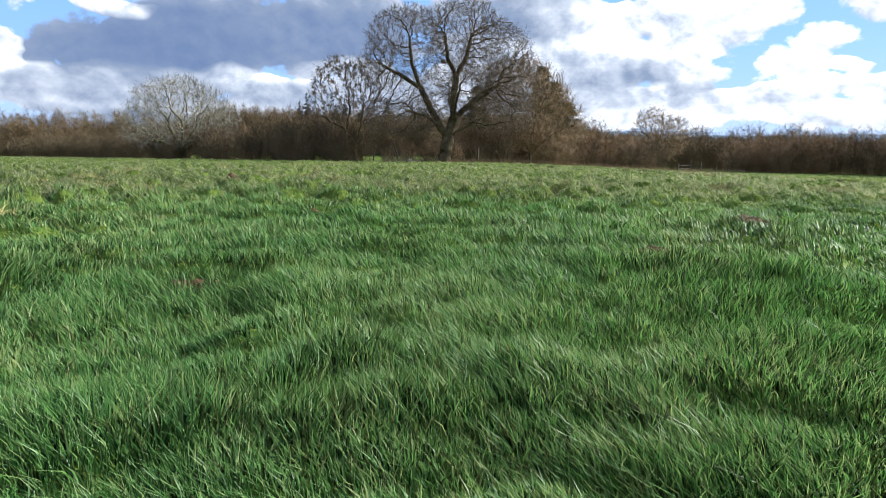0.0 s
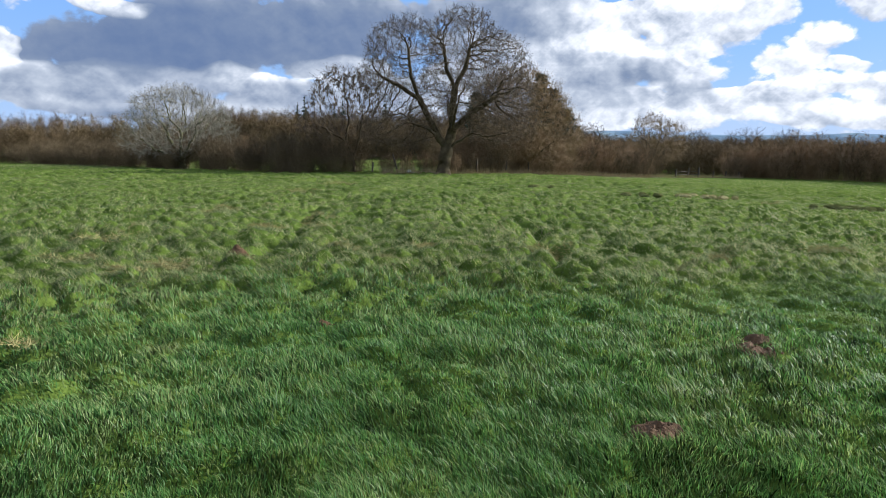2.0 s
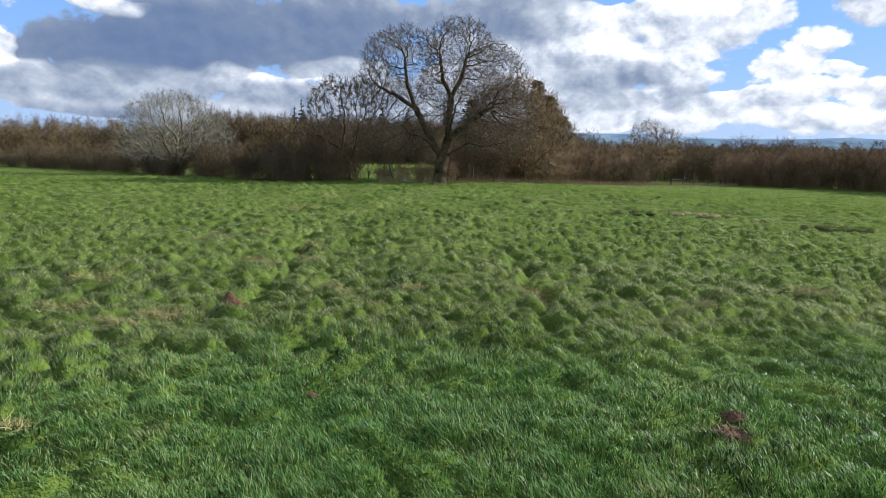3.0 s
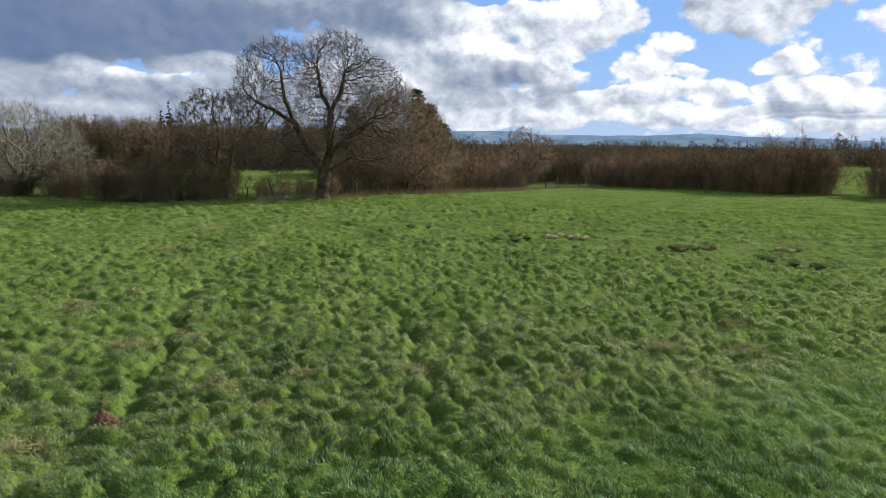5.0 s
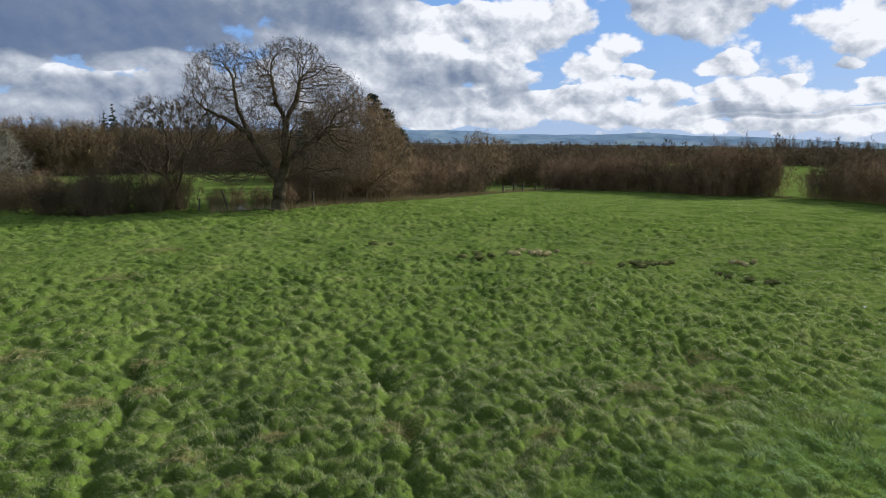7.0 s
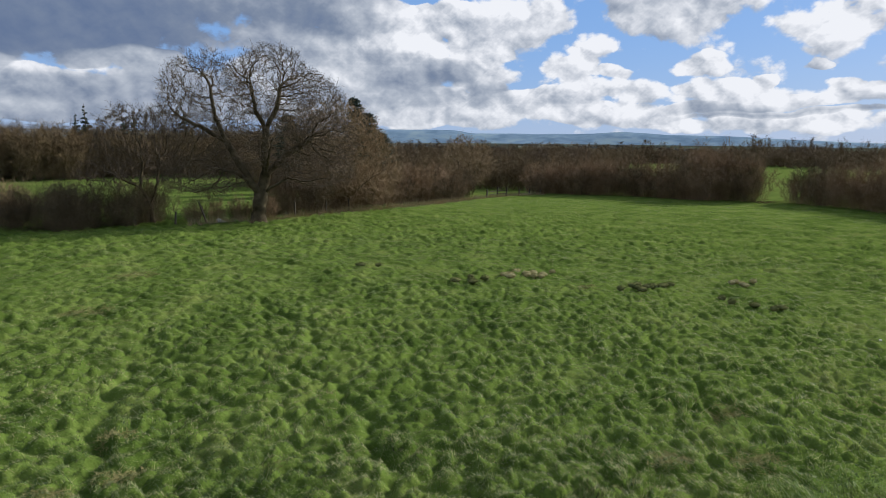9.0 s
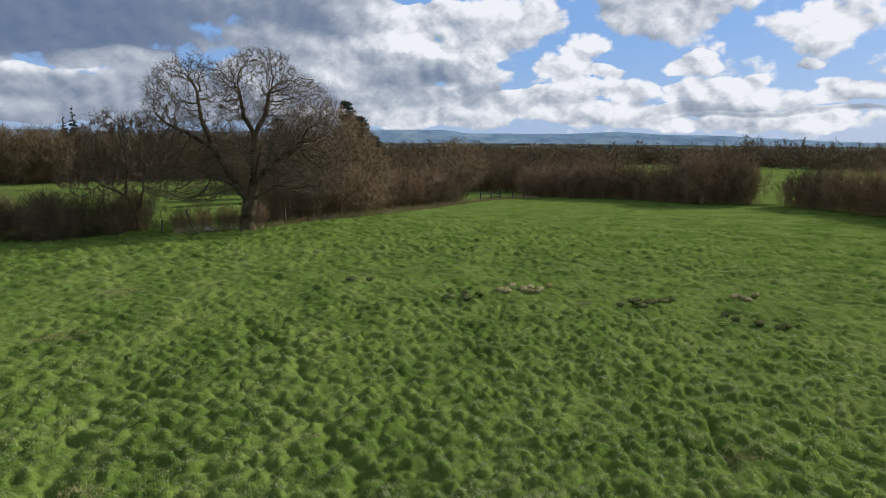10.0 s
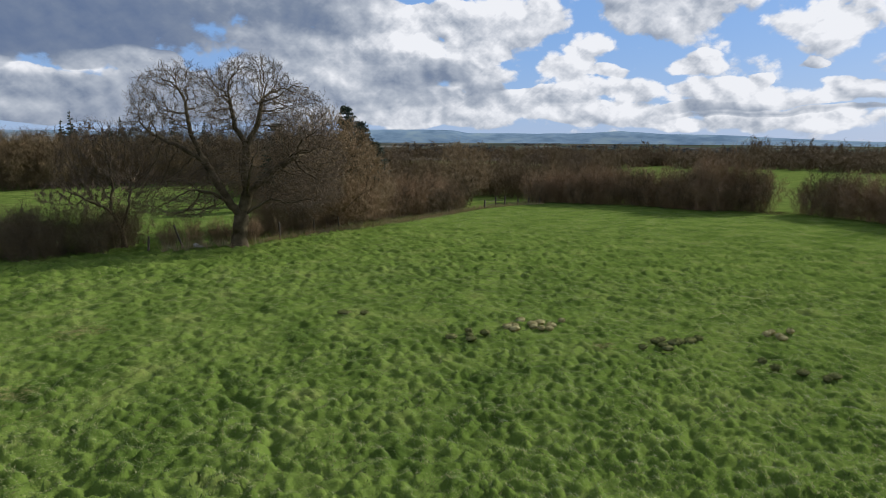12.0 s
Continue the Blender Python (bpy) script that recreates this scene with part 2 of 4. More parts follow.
def turf_material():
    """Close turf near; beyond the home fields a patchwork of pasture, plough and wood."""
    m = material("turf", [(0.036, 0.060, 0.012), (0.066, 0.102, 0.018), (0.100, 0.142, 0.028), (0.14, 0.155, 0.045)], 0.5, 26, 0.95, 1.0, 0.6, gloss=0.0)
    t = m.node_tree
    geo, p = t.nodes.new("ShaderNodeNewGeometry"), t.nodes["Principled BSDF"]
    vor = t.nodes.new("ShaderNodeTexVoronoi")
    vor.inputs["Scale"].default_value = 0.0045
    t.links.new(geo.outputs["Position"], vor.inputs["Vector"])
    sep = t.nodes.new("ShaderNodeSeparateColor")
    t.links.new(vor.outputs["Color"], sep.inputs[0])
    ramp = t.nodes.new("ShaderNodeValToRGB")
    ramp.color_ramp.interpolation = "CONSTANT"
    fields = [(0.0, (0.040, 0.046, 0.036)), (0.25, (0.060, 0.054, 0.046)), (0.45, (0.052, 0.066, 0.042)), (0.62, (0.028, 0.034, 0.032)), (0.86, (0.13, 0.125, 0.105))]
    for i, (at_, c) in enumerate(fields):
        el = ramp.color_ramp.elements[i] if i < 2 else ramp.color_ramp.elements.new(at_)
        el.position, el.color = at_, (*c, 1)
    t.links.new(sep.outputs[0], ramp.inputs[0])
    ln = t.nodes.new("ShaderNodeVectorMath")
    ln.operation = "LENGTH"
    t.links.new(geo.outputs["Position"], ln.inputs[0])
    mr = t.nodes.new("ShaderNodeMapRange")
    mr.inputs[1].default_value, mr.inputs[2].default_value = 300, 330
    t.links.new(ln.outputs["Value"], mr.inputs[0])
    mix = t.nodes.new("ShaderNodeMix")
    mix.data_type = "RGBA"
    t.links.new(mr.outputs[0], mix.inputs[0])
    t.links.new(p.inputs["Base Color"].links[0].from_socket, mix.inputs[6])
    t.links.new(ramp.outputs[0], mix.inputs[7])
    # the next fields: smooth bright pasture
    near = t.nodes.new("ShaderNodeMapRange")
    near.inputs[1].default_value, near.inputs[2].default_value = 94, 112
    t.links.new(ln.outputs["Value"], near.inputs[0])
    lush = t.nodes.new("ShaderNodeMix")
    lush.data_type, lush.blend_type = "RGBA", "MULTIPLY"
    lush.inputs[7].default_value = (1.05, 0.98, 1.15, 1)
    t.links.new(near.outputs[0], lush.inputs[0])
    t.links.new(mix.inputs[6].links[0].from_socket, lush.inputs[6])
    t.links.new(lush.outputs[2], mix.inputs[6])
    t.links.new(mix.outputs[2], p.inputs["Base Color"])
    return m


TURF = turf_material()
OAK_BARK = material("oak_bark", [(0.042, 0.032, 0.018), (0.086, 0.066, 0.038), (0.150, 0.118, 0.072)], 2, 30, 0.95, 0.8, gloss=0.1)
TWIG = material("twig", [(0.070, 0.050, 0.030), (0.140, 0.102, 0.064)], 1, 8, 0.9, 0, 0.4)
PALE_TWIG = material("pale_twig", [(0.14, 0.125, 0.09), (0.28, 0.26, 0.205)], 1, 8, 0.9, 0, 0.4)
OLIVE_TWIG = material("olive_twig", [(0.17, 0.118, 0.062), (0.31, 0.215, 0.115)], 1, 8, 0.9, 0, 0.4)
LICHEN_BARK = material("lichened_bark", [(0.050, 0.048, 0.022), (0.11, 0.105, 0.045), (0.19, 0.18, 0.085)], 1.5, 20, 0.9, 0.5)
HEDGE_TWIG = material("hedge_twig", [(0.068, 0.050, 0.028), (0.106, 0.079, 0.045), (0.15, 0.113, 0.066)], 0.5, 8, 0.95, 0, 0.5, 0, 0.15, 0.3, 0.1)
RED_TWIG = material("red_twig", [(0.165, 0.108, 0.060), (0.245, 0.163, 0.092), (0.32, 0.222, 0.132)], 0.5, 8, 0.95, 0, 0.5, 0, 0.15, 0.3, 0.1)
WOOD_TWIG = material("wood_twig", [(0.100, 0.070, 0.038), (0.140, 0.100, 0.053), (0.185, 0.138, 0.074)], 0.06, 2, 0.95, 0, 0.5, 0, 0.15, 0, 0.1)
# twigs of the farthest trees: blue-grey haze mixed into the colour itself
HAZED_WOOD = material("hazed_wood", [(0.035, 0.042, 0.045), (0.06, 0.066, 0.066)], 0.02, 0.2, 1.0, 0, 0.5)
NEEDLES = material("needles", [(0.010, 0.022, 0.012), (0.022, 0.042, 0.020)], 1, 8, 0.7, 0, 0.5, 0, 0.4)
SOIL = material("soil", [(0.055, 0.029, 0.014), (0.105, 0.058, 0.029), (0.17, 0.105, 0.058)], 14, 90, 0.95, 1.0, 0.5)
DEAD = material("dead_tussock", [(0.20, 0.175, 0.07), (0.35, 0.305, 0.125), (0.46, 0.41, 0.19)], 4, 30, 0.8, 0, 0.5, 0.3, 0.4)
DRY = material("dry_grass", [(0.24, 0.17, 0.09), (0.38, 0.29, 0.16), (0.48, 0.40, 0.25)], 4, 30, 0.8, 0, 0.5, 0.3, 0.3)
# the blue of distance haze is painted into the hills' base colour
HAZED_HILL = material("hazed_hills", [(0.11, 0.165, 0.225), (0.155, 0.22, 0.285), (0.20, 0.265, 0.30)], 0.004, 0.015, 1.0, 0, 0.3, gloss=0.0)
STONE = material("pale_stone", [(0.38, 0.36, 0.32), (0.60, 0.57, 0.52)], 5, 40, 0.9, 0.6)
RUSH = material("rush_tussock", [(0.075, 0.085, 0.028), (0.120, 0.130, 0.045), (0.20, 0.19, 0.08)], 4, 30, 0.9, 0, 0.5, 0.2, 0.4, 0, 0.0)
POST = material("weathered_post", [(0.045, 0.036, 0.028), (0.09, 0.075, 0.06)], 6, 60, 0.9, 0.6)


# ---- mesh helpers ----
rng = np.random.default_rng(5)


def mesh(name, verts, tris=None, quads=None, smooth=False):
    """A mesh from arrays of triangles and quads."""
    me = bpy.data.meshes.new(name)
    tris = np.zeros((0, 3), int) if tris is None else np.asarray(tris)
    quads = np.zeros((0, 4), int) if quads is None else np.asarray(quads)
    me.vertices.add(len(verts))
    me.vertices.foreach_set("co", np.asarray(verts, np.float32).ravel())
    loops = np.concatenate([tris.ravel(), quads.ravel()]).astype(np.int32)
    me.loops.add(len(loops))
    me.loops.foreach_set("vertex_index", loops)
    sizes = np.r_[np.full(len(tris), 3), np.full(len(quads), 4)]
    me.polygons.add(len(sizes))
    me.polygons.foreach_set("loop_start", np.r_[0, np.cumsum(sizes)[:-1]].astype(np.int32))
    me.polygons.foreach_set("use_smooth", np.full(len(sizes), smooth))
    me.update(calc_edges=True)
    return me


def part(name, me, mat, parent=None, label=""):
    ob = new(name, me)
    if not me.materials:
        me.materials.append(mat)
    if parent is not None:
        ob.parent = parent
    return tagged(ob, label) if label else ob


def thing(name, place, label, category, group="", turn=0.0, size=1.0):
    ob = tagged(new(name), label, category, group)
    ob.location, ob.rotation_euler, ob.scale = place, (0, 0, turn), (size, size, size)
    return ob


def frames_of(d):
    """Two unit vectors across each direction."""
    ref = np.where(np.abs(d[:, 2:3]) > 0.9, np.array([[1.0, 0, 0]]), np.array([[0, 0, 1.0]]))
    u = np.cross(d, ref)
    u /= np.linalg.norm(u, axis=1, keepdims=True) + 1e-9
    return u, np.cross(d, u)


def tubes(p0, p1, r0, r1, sides):
    """Open tapered prisms from p0 to p1."""
    d = p1 - p0
    d /= np.linalg.norm(d, axis=1, keepdims=True) + 1e-9
    u, v = frames_of(d)
    an = np.arange(sides) * 2 * np.pi / sides
    ring = np.cos(an)[None, :, None] * u[:, None] + np.sin(an)[None, :, None] * v[:, None]
    n = len(p0)
    verts = np.concatenate([p0[:, None] + ring * r0[:, None, None], p1[:, None] + ring * r1[:, None, None]], 1).reshape(-1, 3)
    k = np.arange(sides)
    q = np.stack([k, (k + 1) % sides, sides + (k + 1) % sides, sides + k], 1)
    return verts, (np.arange(n)[:, None, None] * 2 * sides + q[None]).reshape(-1, 4)


def spikes(p0, p1, r0):
    """Three-sided cones that end in a point: twigs."""
    d = p1 - p0
    d /= np.linalg.norm(d, axis=1, keepdims=True) + 1e-9
    u, v = frames_of(d)
    an = np.arange(3) * 2 * np.pi / 3
    ring = np.cos(an)[None, :, None] * u[:, None] + np.sin(an)[None, :, None] * v[:, None]
    verts = np.concatenate([p0[:, None] + ring * r0[:, None, None], p1[:, None]], 1).reshape(-1, 3)
    t = np.array([[0, 1, 3], [1, 2, 3], [2, 0, 3]])
    return verts, (np.arange(len(p0))[:, None, None] * 4 + t[None]).reshape(-1, 3)


def slivers(p0, p1, r0):
    """The finest twigs, one tapering face each."""
    u, v = frames_of(unit(p1 - p0))
    a = (np.arange(len(p0)) * 2.399)[:, None]
    side = (np.cos(a) * u + np.sin(a) * v) * r0[:, None]
    return np.stack([p0 - side, p0 + side, p1], 1).reshape(-1, 3), np.arange(len(p0) * 3).reshape(-1, 3)


def unit(v):
    return v / (np.linalg.norm(v, axis=-1, keepdims=True) + 1e-9)


# ---- ground ----
def ground(x, y):
    """The lie of the land: a brow that falls gently away ahead and to the right."""
    x, y = np.asarray(x, float), np.asarray(y, float)
    s = 4 * np.log1p(np.exp(np.clip((y - 6) / 4, -30, 30)))
    s = np.where(s > 95, 95 + 90 * np.tanh((s - 95) / 90), s)
    z = -0.037 * s - 1.3 * (1 - np.exp(-((np.clip(x, 0, None) / 25) ** 2)))
    far = np.clip((np.hypot(x, y) - 260) / 900, 0, 1)
    return z - 34 * far * far * (3 - 2 * far)


def hashed(i, j, k):
    h = np.sin(i * 127.1 + j * 311.7 + k * 74.7) * 43758.5453
    return h - np.floor(h)


def vnoise(x, y, k):
    i, j = np.floor(x), np.floor(y)
    f, g = x - i, y - j
    f, g = f * f * (3 - 2 * f), g * g * (3 - 2 * g)
    return (hashed(i, j, k) * (1 - f) + hashed(i + 1, j, k) * f) * (1 - g) + (hashed(i, j + 1, k) * (1 - f) + hashed(i + 1, j + 1, k) * f) * g


def domes(x, y, cell, k):
    """Rounded tussocks on a jittered lattice, 0 to 1."""
    u, v = x / cell, y / cell
    i, j = np.floor(u), np.floor(v)
    best = np.zeros_like(u)
    for a in (-1, 0, 1):
        for b in (-1, 0, 1):
            cx, cy = i + a + hashed(i + a, j + b, k), j + b + hashed(i + a, j + b, k + 1)
            r = 0.46 + 0.42 * hashed(i + a, j + b, k + 2)
            h = 0.25 + 0.75 * hashed(i + a, j + b, k + 3) ** 1.4
            d2 = ((u - cx) / r) ** 2 + ((v - cy) / r) ** 2
            best = np.maximum(best, h * np.clip(1 - d2, 0, None) ** 0.8)
    return best


TRACKS = [
    [(0.8, 17.7), (1.65, 15.9), (2.0, 14.0), (1.95, 11.7), (2.0, 10.0), (1.9, 8.7), (1.7, 8.0)],
    [(-3.3, 20.4), (-3.4, 18.0), (-3.45, 15.6), (-3.2, 14.2), (-2.9, 12.95), (-2.85, 11.9), (-2.85, 10.5), (-2.7, 9.3)],
    [(-3.3, 20.4), (-2.2, 19.2), (-1.25, 18.2)],
    [(4.1, 18.6), (3.75, 16.1), (3.8, 14.5)],
    [(13.2, 20.9), (11.9, 17.6), (10.8, 15.4), (10.2, 13.4), (9.1, 11.9)],
    [(-0.1, 24.9), (0.75, 22.8), (1.3, 20.8), (1.6, 18.9)],
    [(6.8, 19.8), (8.4, 19.3), (10.1, 18.7)],
    [(-4.5, 21.1), (-3.3, 19.8), (-2.4, 18.8)],
    [(3.8, 22.7), (3.65, 21.5)],
]


def track_depth(x, y):
    """Narrow trodden lines through the grass, deeper in places."""
    x, y = np.asarray(x, float), np.asarray(y, float)
    out = np.zeros_like(x)
    near = (x > -6) & (x < 15) & (y > 7) & (y < 26)
    if not near.any():
        return out
    px, py = x[near], y[near]
    best = np.full(px.shape, 9.0)
    for line in TRACKS:
        for (ax, ay), (bx, by) in zip(line, line[1:]):
            t = np.clip(((px - ax) * (bx - ax) + (py - ay) * (by - ay)) / ((bx - ax) ** 2 + (by - ay) ** 2), 0, 1)
            best = np.minimum(best, (px - ax - t * (bx - ax) + 0.12 * np.sin(3 * py)) ** 2 + (py - ay - t * (by - ay)) ** 2)
    out[near] = np.exp(-best / 0.02) * (0.5 + 0.6 * vnoise(px * 1.1, py * 1.1, 17))
    return out


def rough(x, y):
    """How tussocky the sward is: close-cropped near the start and on the right, lumpy further out."""
    edge = 5.6 + 0.32 * np.clip(x, -4, 14)
    return np.clip((y - edge + 2 * vnoise(x / 3, y / 3, 7)) / 3, 0.42, 1)


def warp(x, y):
    return x + 0.22 * vnoise(x * 2.6, y * 2.6, 3) + 0.07 * vnoise(x * 9, y * 9, 5), y + 0.22 * vnoise(x * 2.6, y * 2.6, 4) + 0.07 * vnoise(x * 9, y * 9, 6)


def lumps(x, y):
    """Hummocks about half a metre across, a little longer one way."""
    u, v = 0.94 * x + 0.34 * y, 0.94 * y - 0.34 * x
    far = np.clip((np.hypot(x, y) - 26) / 16, 0, 1)
    return domes(u * 0.85, v * 1.15, 0.275, 11) * (1 - far) + 1.2 * far * domes(u * 0.85, v * 1.15, 0.40, 61)


def relief(x, y):
    r = rough(x, y)
    wx, wy = warp(x, y)
    h = 0.22 * lumps(wx, wy) + 0.065 * domes(wx, wy * 1.15, 0.14, 21) + 0.08 * vnoise(x / 1.7, y / 1.7, 31) + 0.06 * vnoise(wx * 1.6, wy * 2.0, 33) - 0.17
    h = h * r * (1.0 + 0.25 * np.clip((np.hypot(x, y) - 14) / 20, 0, 1)) - 0.18 * track_depth(x, y)
    return h * np.clip((150 - np.hypot(x, y)) / 60, 0, 1)


def surface(x, y):
    return ground(x, y) + relief(x, y)


az = np.radians(np.r_[np.linspace(-46, 62, 480, endpoint=False), np.linspace(62, 314, 120, endpoint=False)])
ra = np.r_[0.35 * (1.6 / 0.35) ** np.linspace(0, 1, 40, endpoint=False), 1.6 * (6 / 1.6) ** np.linspace(0, 1, 110, endpoint=False), 6 * (80 / 6) ** np.linspace(0, 1, 500, endpoint=False), 80 * (4700 / 80) ** np.linspace(0, 1, 70)]
X, Y = 0.2 + ra[:, None] * np.sin(az)[None], 0.3 + ra[:, None] * np.cos(az)[None]
V = np.stack([X, Y, ground(X, Y) + relief(X, Y) * np.clip((92 - np.hypot(X, Y)) / 30, 0, 1) * np.where(az < radians(62), 1.0, 0.0)[None] - 0.055 * np.clip(ra[:, None] / 12, 0, 1) * (ra[:, None] < 96)], -1).reshape(-1, 3)
V = np.vstack([V, [[0.2, 0.3, float(surface(np.array(0.2), np.array(0.3)))]]])
NA = len(az)
R_, A_ = np.meshgrid(np.arange(len(ra) - 1), np.arange(NA), indexing="ij")
B_ = (A_ + 1) % NA
Q = np.stack([R_ * NA + B_, R_ * NA + A_, (R_ + 1) * NA + A_, (R_ + 1) * NA + B_], -1).reshape(-1, 4)
T = np.stack([np.arange(NA), (np.arange(NA) + 1) % NA, np.full(NA, len(V) - 1)], 1)[:, ::-1]
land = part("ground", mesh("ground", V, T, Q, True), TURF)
tagged(land, "green pasture falling away to a far plain", "ground", kind="structure")


# ---- grass ----
MOLEHILLS = [
    (2.74, 5.05, 0.17, 0.035, "fresh heap of reddish-brown earth in the grass"),
    (2.97, 5.40, 0.10, 0.03, "small fresh heap of dark earth in the grass"),
    (1.45, 3.63, 0.14, 0.012, "flat scrape of reddish bare earth in the grass"),
    (-0.84, 2.78, 0.09, 0.0, "flat scrape of dark bare earth in the grass"),
    (-2.77, 8.75, 0.14, 0.03, "small worn heap of reddish earth in the grass"),
    (-0.95, 5.75, 0.07, 0.01, "tiny patch of bare earth in the grass"),
]


def sward(lo, hi, n0, segments, mat, broad=1.0, start=-43.0, sweep=104.0):
    """Blades between two distances from the start, fewer and broader further out; their shading follows the lie of the turf."""
    # counts per square metre fall as r ** -1.4
    span = hi**0.6 - lo**0.6
    total = int(n0 * 3**1.4 * radians(sweep) * span / 0.6)
    r = (lo**0.6 + rng.random(total) * span) ** (1 / 0.6)
    th = np.radians(start + sweep * rng.random(total))
    keep = rng.random(total) < np.clip((r - lo) / 2.5 if lo > 1 else 1 + 0 * r, 0, 1) * np.clip((hi - r) / 2.5, 0, 1)
    for mx, my, size, _, _ in MOLEHILLS:
        keep &= ((0.2 + r * np.sin(th) - mx) / 1.25) ** 2 + (0.3 + r * np.cos(th) - my) ** 2 > (size * 0.85) ** 2
    r, th = r[keep], th[keep]
    total = len(r)
    x, y = 0.2 + r * np.sin(th), 0.3 + r * np.cos(th)
    z = surface(x, y)
    e = 0.05
    nrm = unit(np.stack([(z - surface(x + e, y)) / e, (z - surface(x, y + e)) / e, np.ones(total)], 1))
    out = np.clip((r - 2.5) / 7, 0, 1)
    tall = (0.074 + 0.014 * out) * (1 - 0.4 * np.clip((r - 13) / 16, 0, 1)) * (0.5 + 0.8 * rng.random(total)) * (0.5 + 1.0 * vnoise(x * 2.6, y * 2.6, 41)) * (1 - 0.8 * track_depth(x, y))
    tall *= 1 - out + out * (0.4 + 0.9 * lumps(*warp(x, y)))
    p = np.stack([x, y, z - 0.012 - 0.02 * out], 1)
    gust = 0.5 + vnoise(x * 0.9, y * 0.9, 45)
    swirl = 6.283 * vnoise(x * 1.3 + 5, y * 1.3, 47)
    comb = np.stack([-0.24 * gust + 0.42 * np.cos(swirl), 0.08 + 0.4 * np.sin(swirl)], 1)
    lean = (comb + 0.6 * rng.standard_normal((total, 2))) * (0.5 + 0.2 * out)[:, None]
    w = broad * 0.0034 * np.clip(r / 2.2, 1, None) ** 0.8 * (0.7 + 0.6 * rng.random(total))
    spin = rng.random(total) * np.pi
    side = np.stack([np.cos(spin), np.sin(spin), np.zeros(total)], 1) * w[:, None] / 2
    up = unit(0.35 * nrm + np.array([0, 0, 1.0]))

    def bend(f):
        flat = np.concatenate([lean * (tall * f**1.6)[:, None], np.zeros((total, 1))], 1)
        return flat + up * (tall * f * (1 - (0.22 + 0.1 * out) * f))[:, None]

    if segments == 1:
        verts = np.stack([p - side, p + side, p + bend(1.0)], 1)
        tris, quads = np.arange(total)[:, None] * 3 + np.arange(3)[None], None
    else:
        verts = np.stack([p - side, p + side, p + bend(0.55) + side * 0.8, p + bend(0.55) - side * 0.8, p + bend(1.0)], 1)
        base = np.arange(total)[:, None] * 5
        tris, quads = base + np.array([[3, 2, 4]]), base + np.array([[0, 1, 2, 3]])
    k = verts.shape[1]
    face = unit(np.cross(side, bend(1.0)))
    face *= np.where(face[:, 2:3] < 0, -1, 1)
    share = (0.5 * np.clip((r - 3.0) / 7, 0, 1))[:, None]
    shading = unit(nrm * share + face * (1 - share))
    me = mesh("grass", verts.reshape(-1, 3), tris, quads, True)
    me.normals_split_custom_set_from_vertices(np.repeat(shading, k, 0))
    return tagged(part("grass", me, mat), "lush green pasture grass leaning in the wind", "grass", kind="stuff")


sward(0.55, 8.2, 8800, 2, GRASS)
sward(5.7, 14.5, 14000, 1, GRASS_FAR, 0.72)
sward(12.0, 45.0, 7000, 1, GRASS_FAR, 0.85)
sward(42.5, 98.0, 2000, 1, GRASS_FAR, 1.4)
sward(0.55, 14.0, 420, 1, GRASS_FAR, 3.4, 60.0, 258.0)


# ---- trees ----
def colonize(att, pos, par, step, reach, kill, rounds, droop=0.0, r=None):
    """Grows branches from the nodes given towards a cloud of points, which are used up as they are reached."""
    pos, par = [np.array(p, float) for p in pos], list(par)
    near_d, near_i = np.full(len(att), 1e9), np.zeros(len(att), int)

    def update(first):
        new_p = np.array(pos[first:])
        for c in range(0, len(new_p), 200):
            d = np.linalg.norm(att[:, None] - new_p[None, c : c + 200], axis=2)
            i = d.argmin(1)
            dm = d[np.arange(len(att)), i]
            better = dm < near_d
            near_d[better], near_i[better] = dm[better], first + c + i[better]

    alive = np.ones(len(att), bool)
    update(0)
    for _ in range(rounds):
        use = alive & (near_d < reach)
        if not use.any():
            break
        P = np.array(pos)
        way = unit(att[use] - P[near_i[use]])
        total = np.zeros_like(P)
        np.add.at(total, near_i[use], way)
        grow = np.unique(near_i[use])
        d = unit(unit(total[grow]) + 0.28 * r.standard_normal((len(grow), 3)) + np.array([0, 0, -droop]))
        first = len(pos)
        pos.extend(P[grow] + d * step)
        par.extend(grow.tolist())
        update(first)
        alive &= near_d > kill
        if len(pos) > 13000:
            break
    return np.array(pos), np.array(par)


def thickness(par, tip, power, top):
    """Radii from the twigs down: each branch carries what grows from it."""
    n = len(par)
    load = np.zeros(n)
    kids = np.zeros(n, int)
    for i in range(n - 1, -1, -1):
        if kids[i] == 0:
            load[i] = tip**power
        if par[i] >= 0:
            load[par[i]] += load[i]
            kids[par[i]] += 1
    rad = load ** (1 / power)
    return rad * (1 + (top / rad[0] - 1) * rad / rad[0]), kids


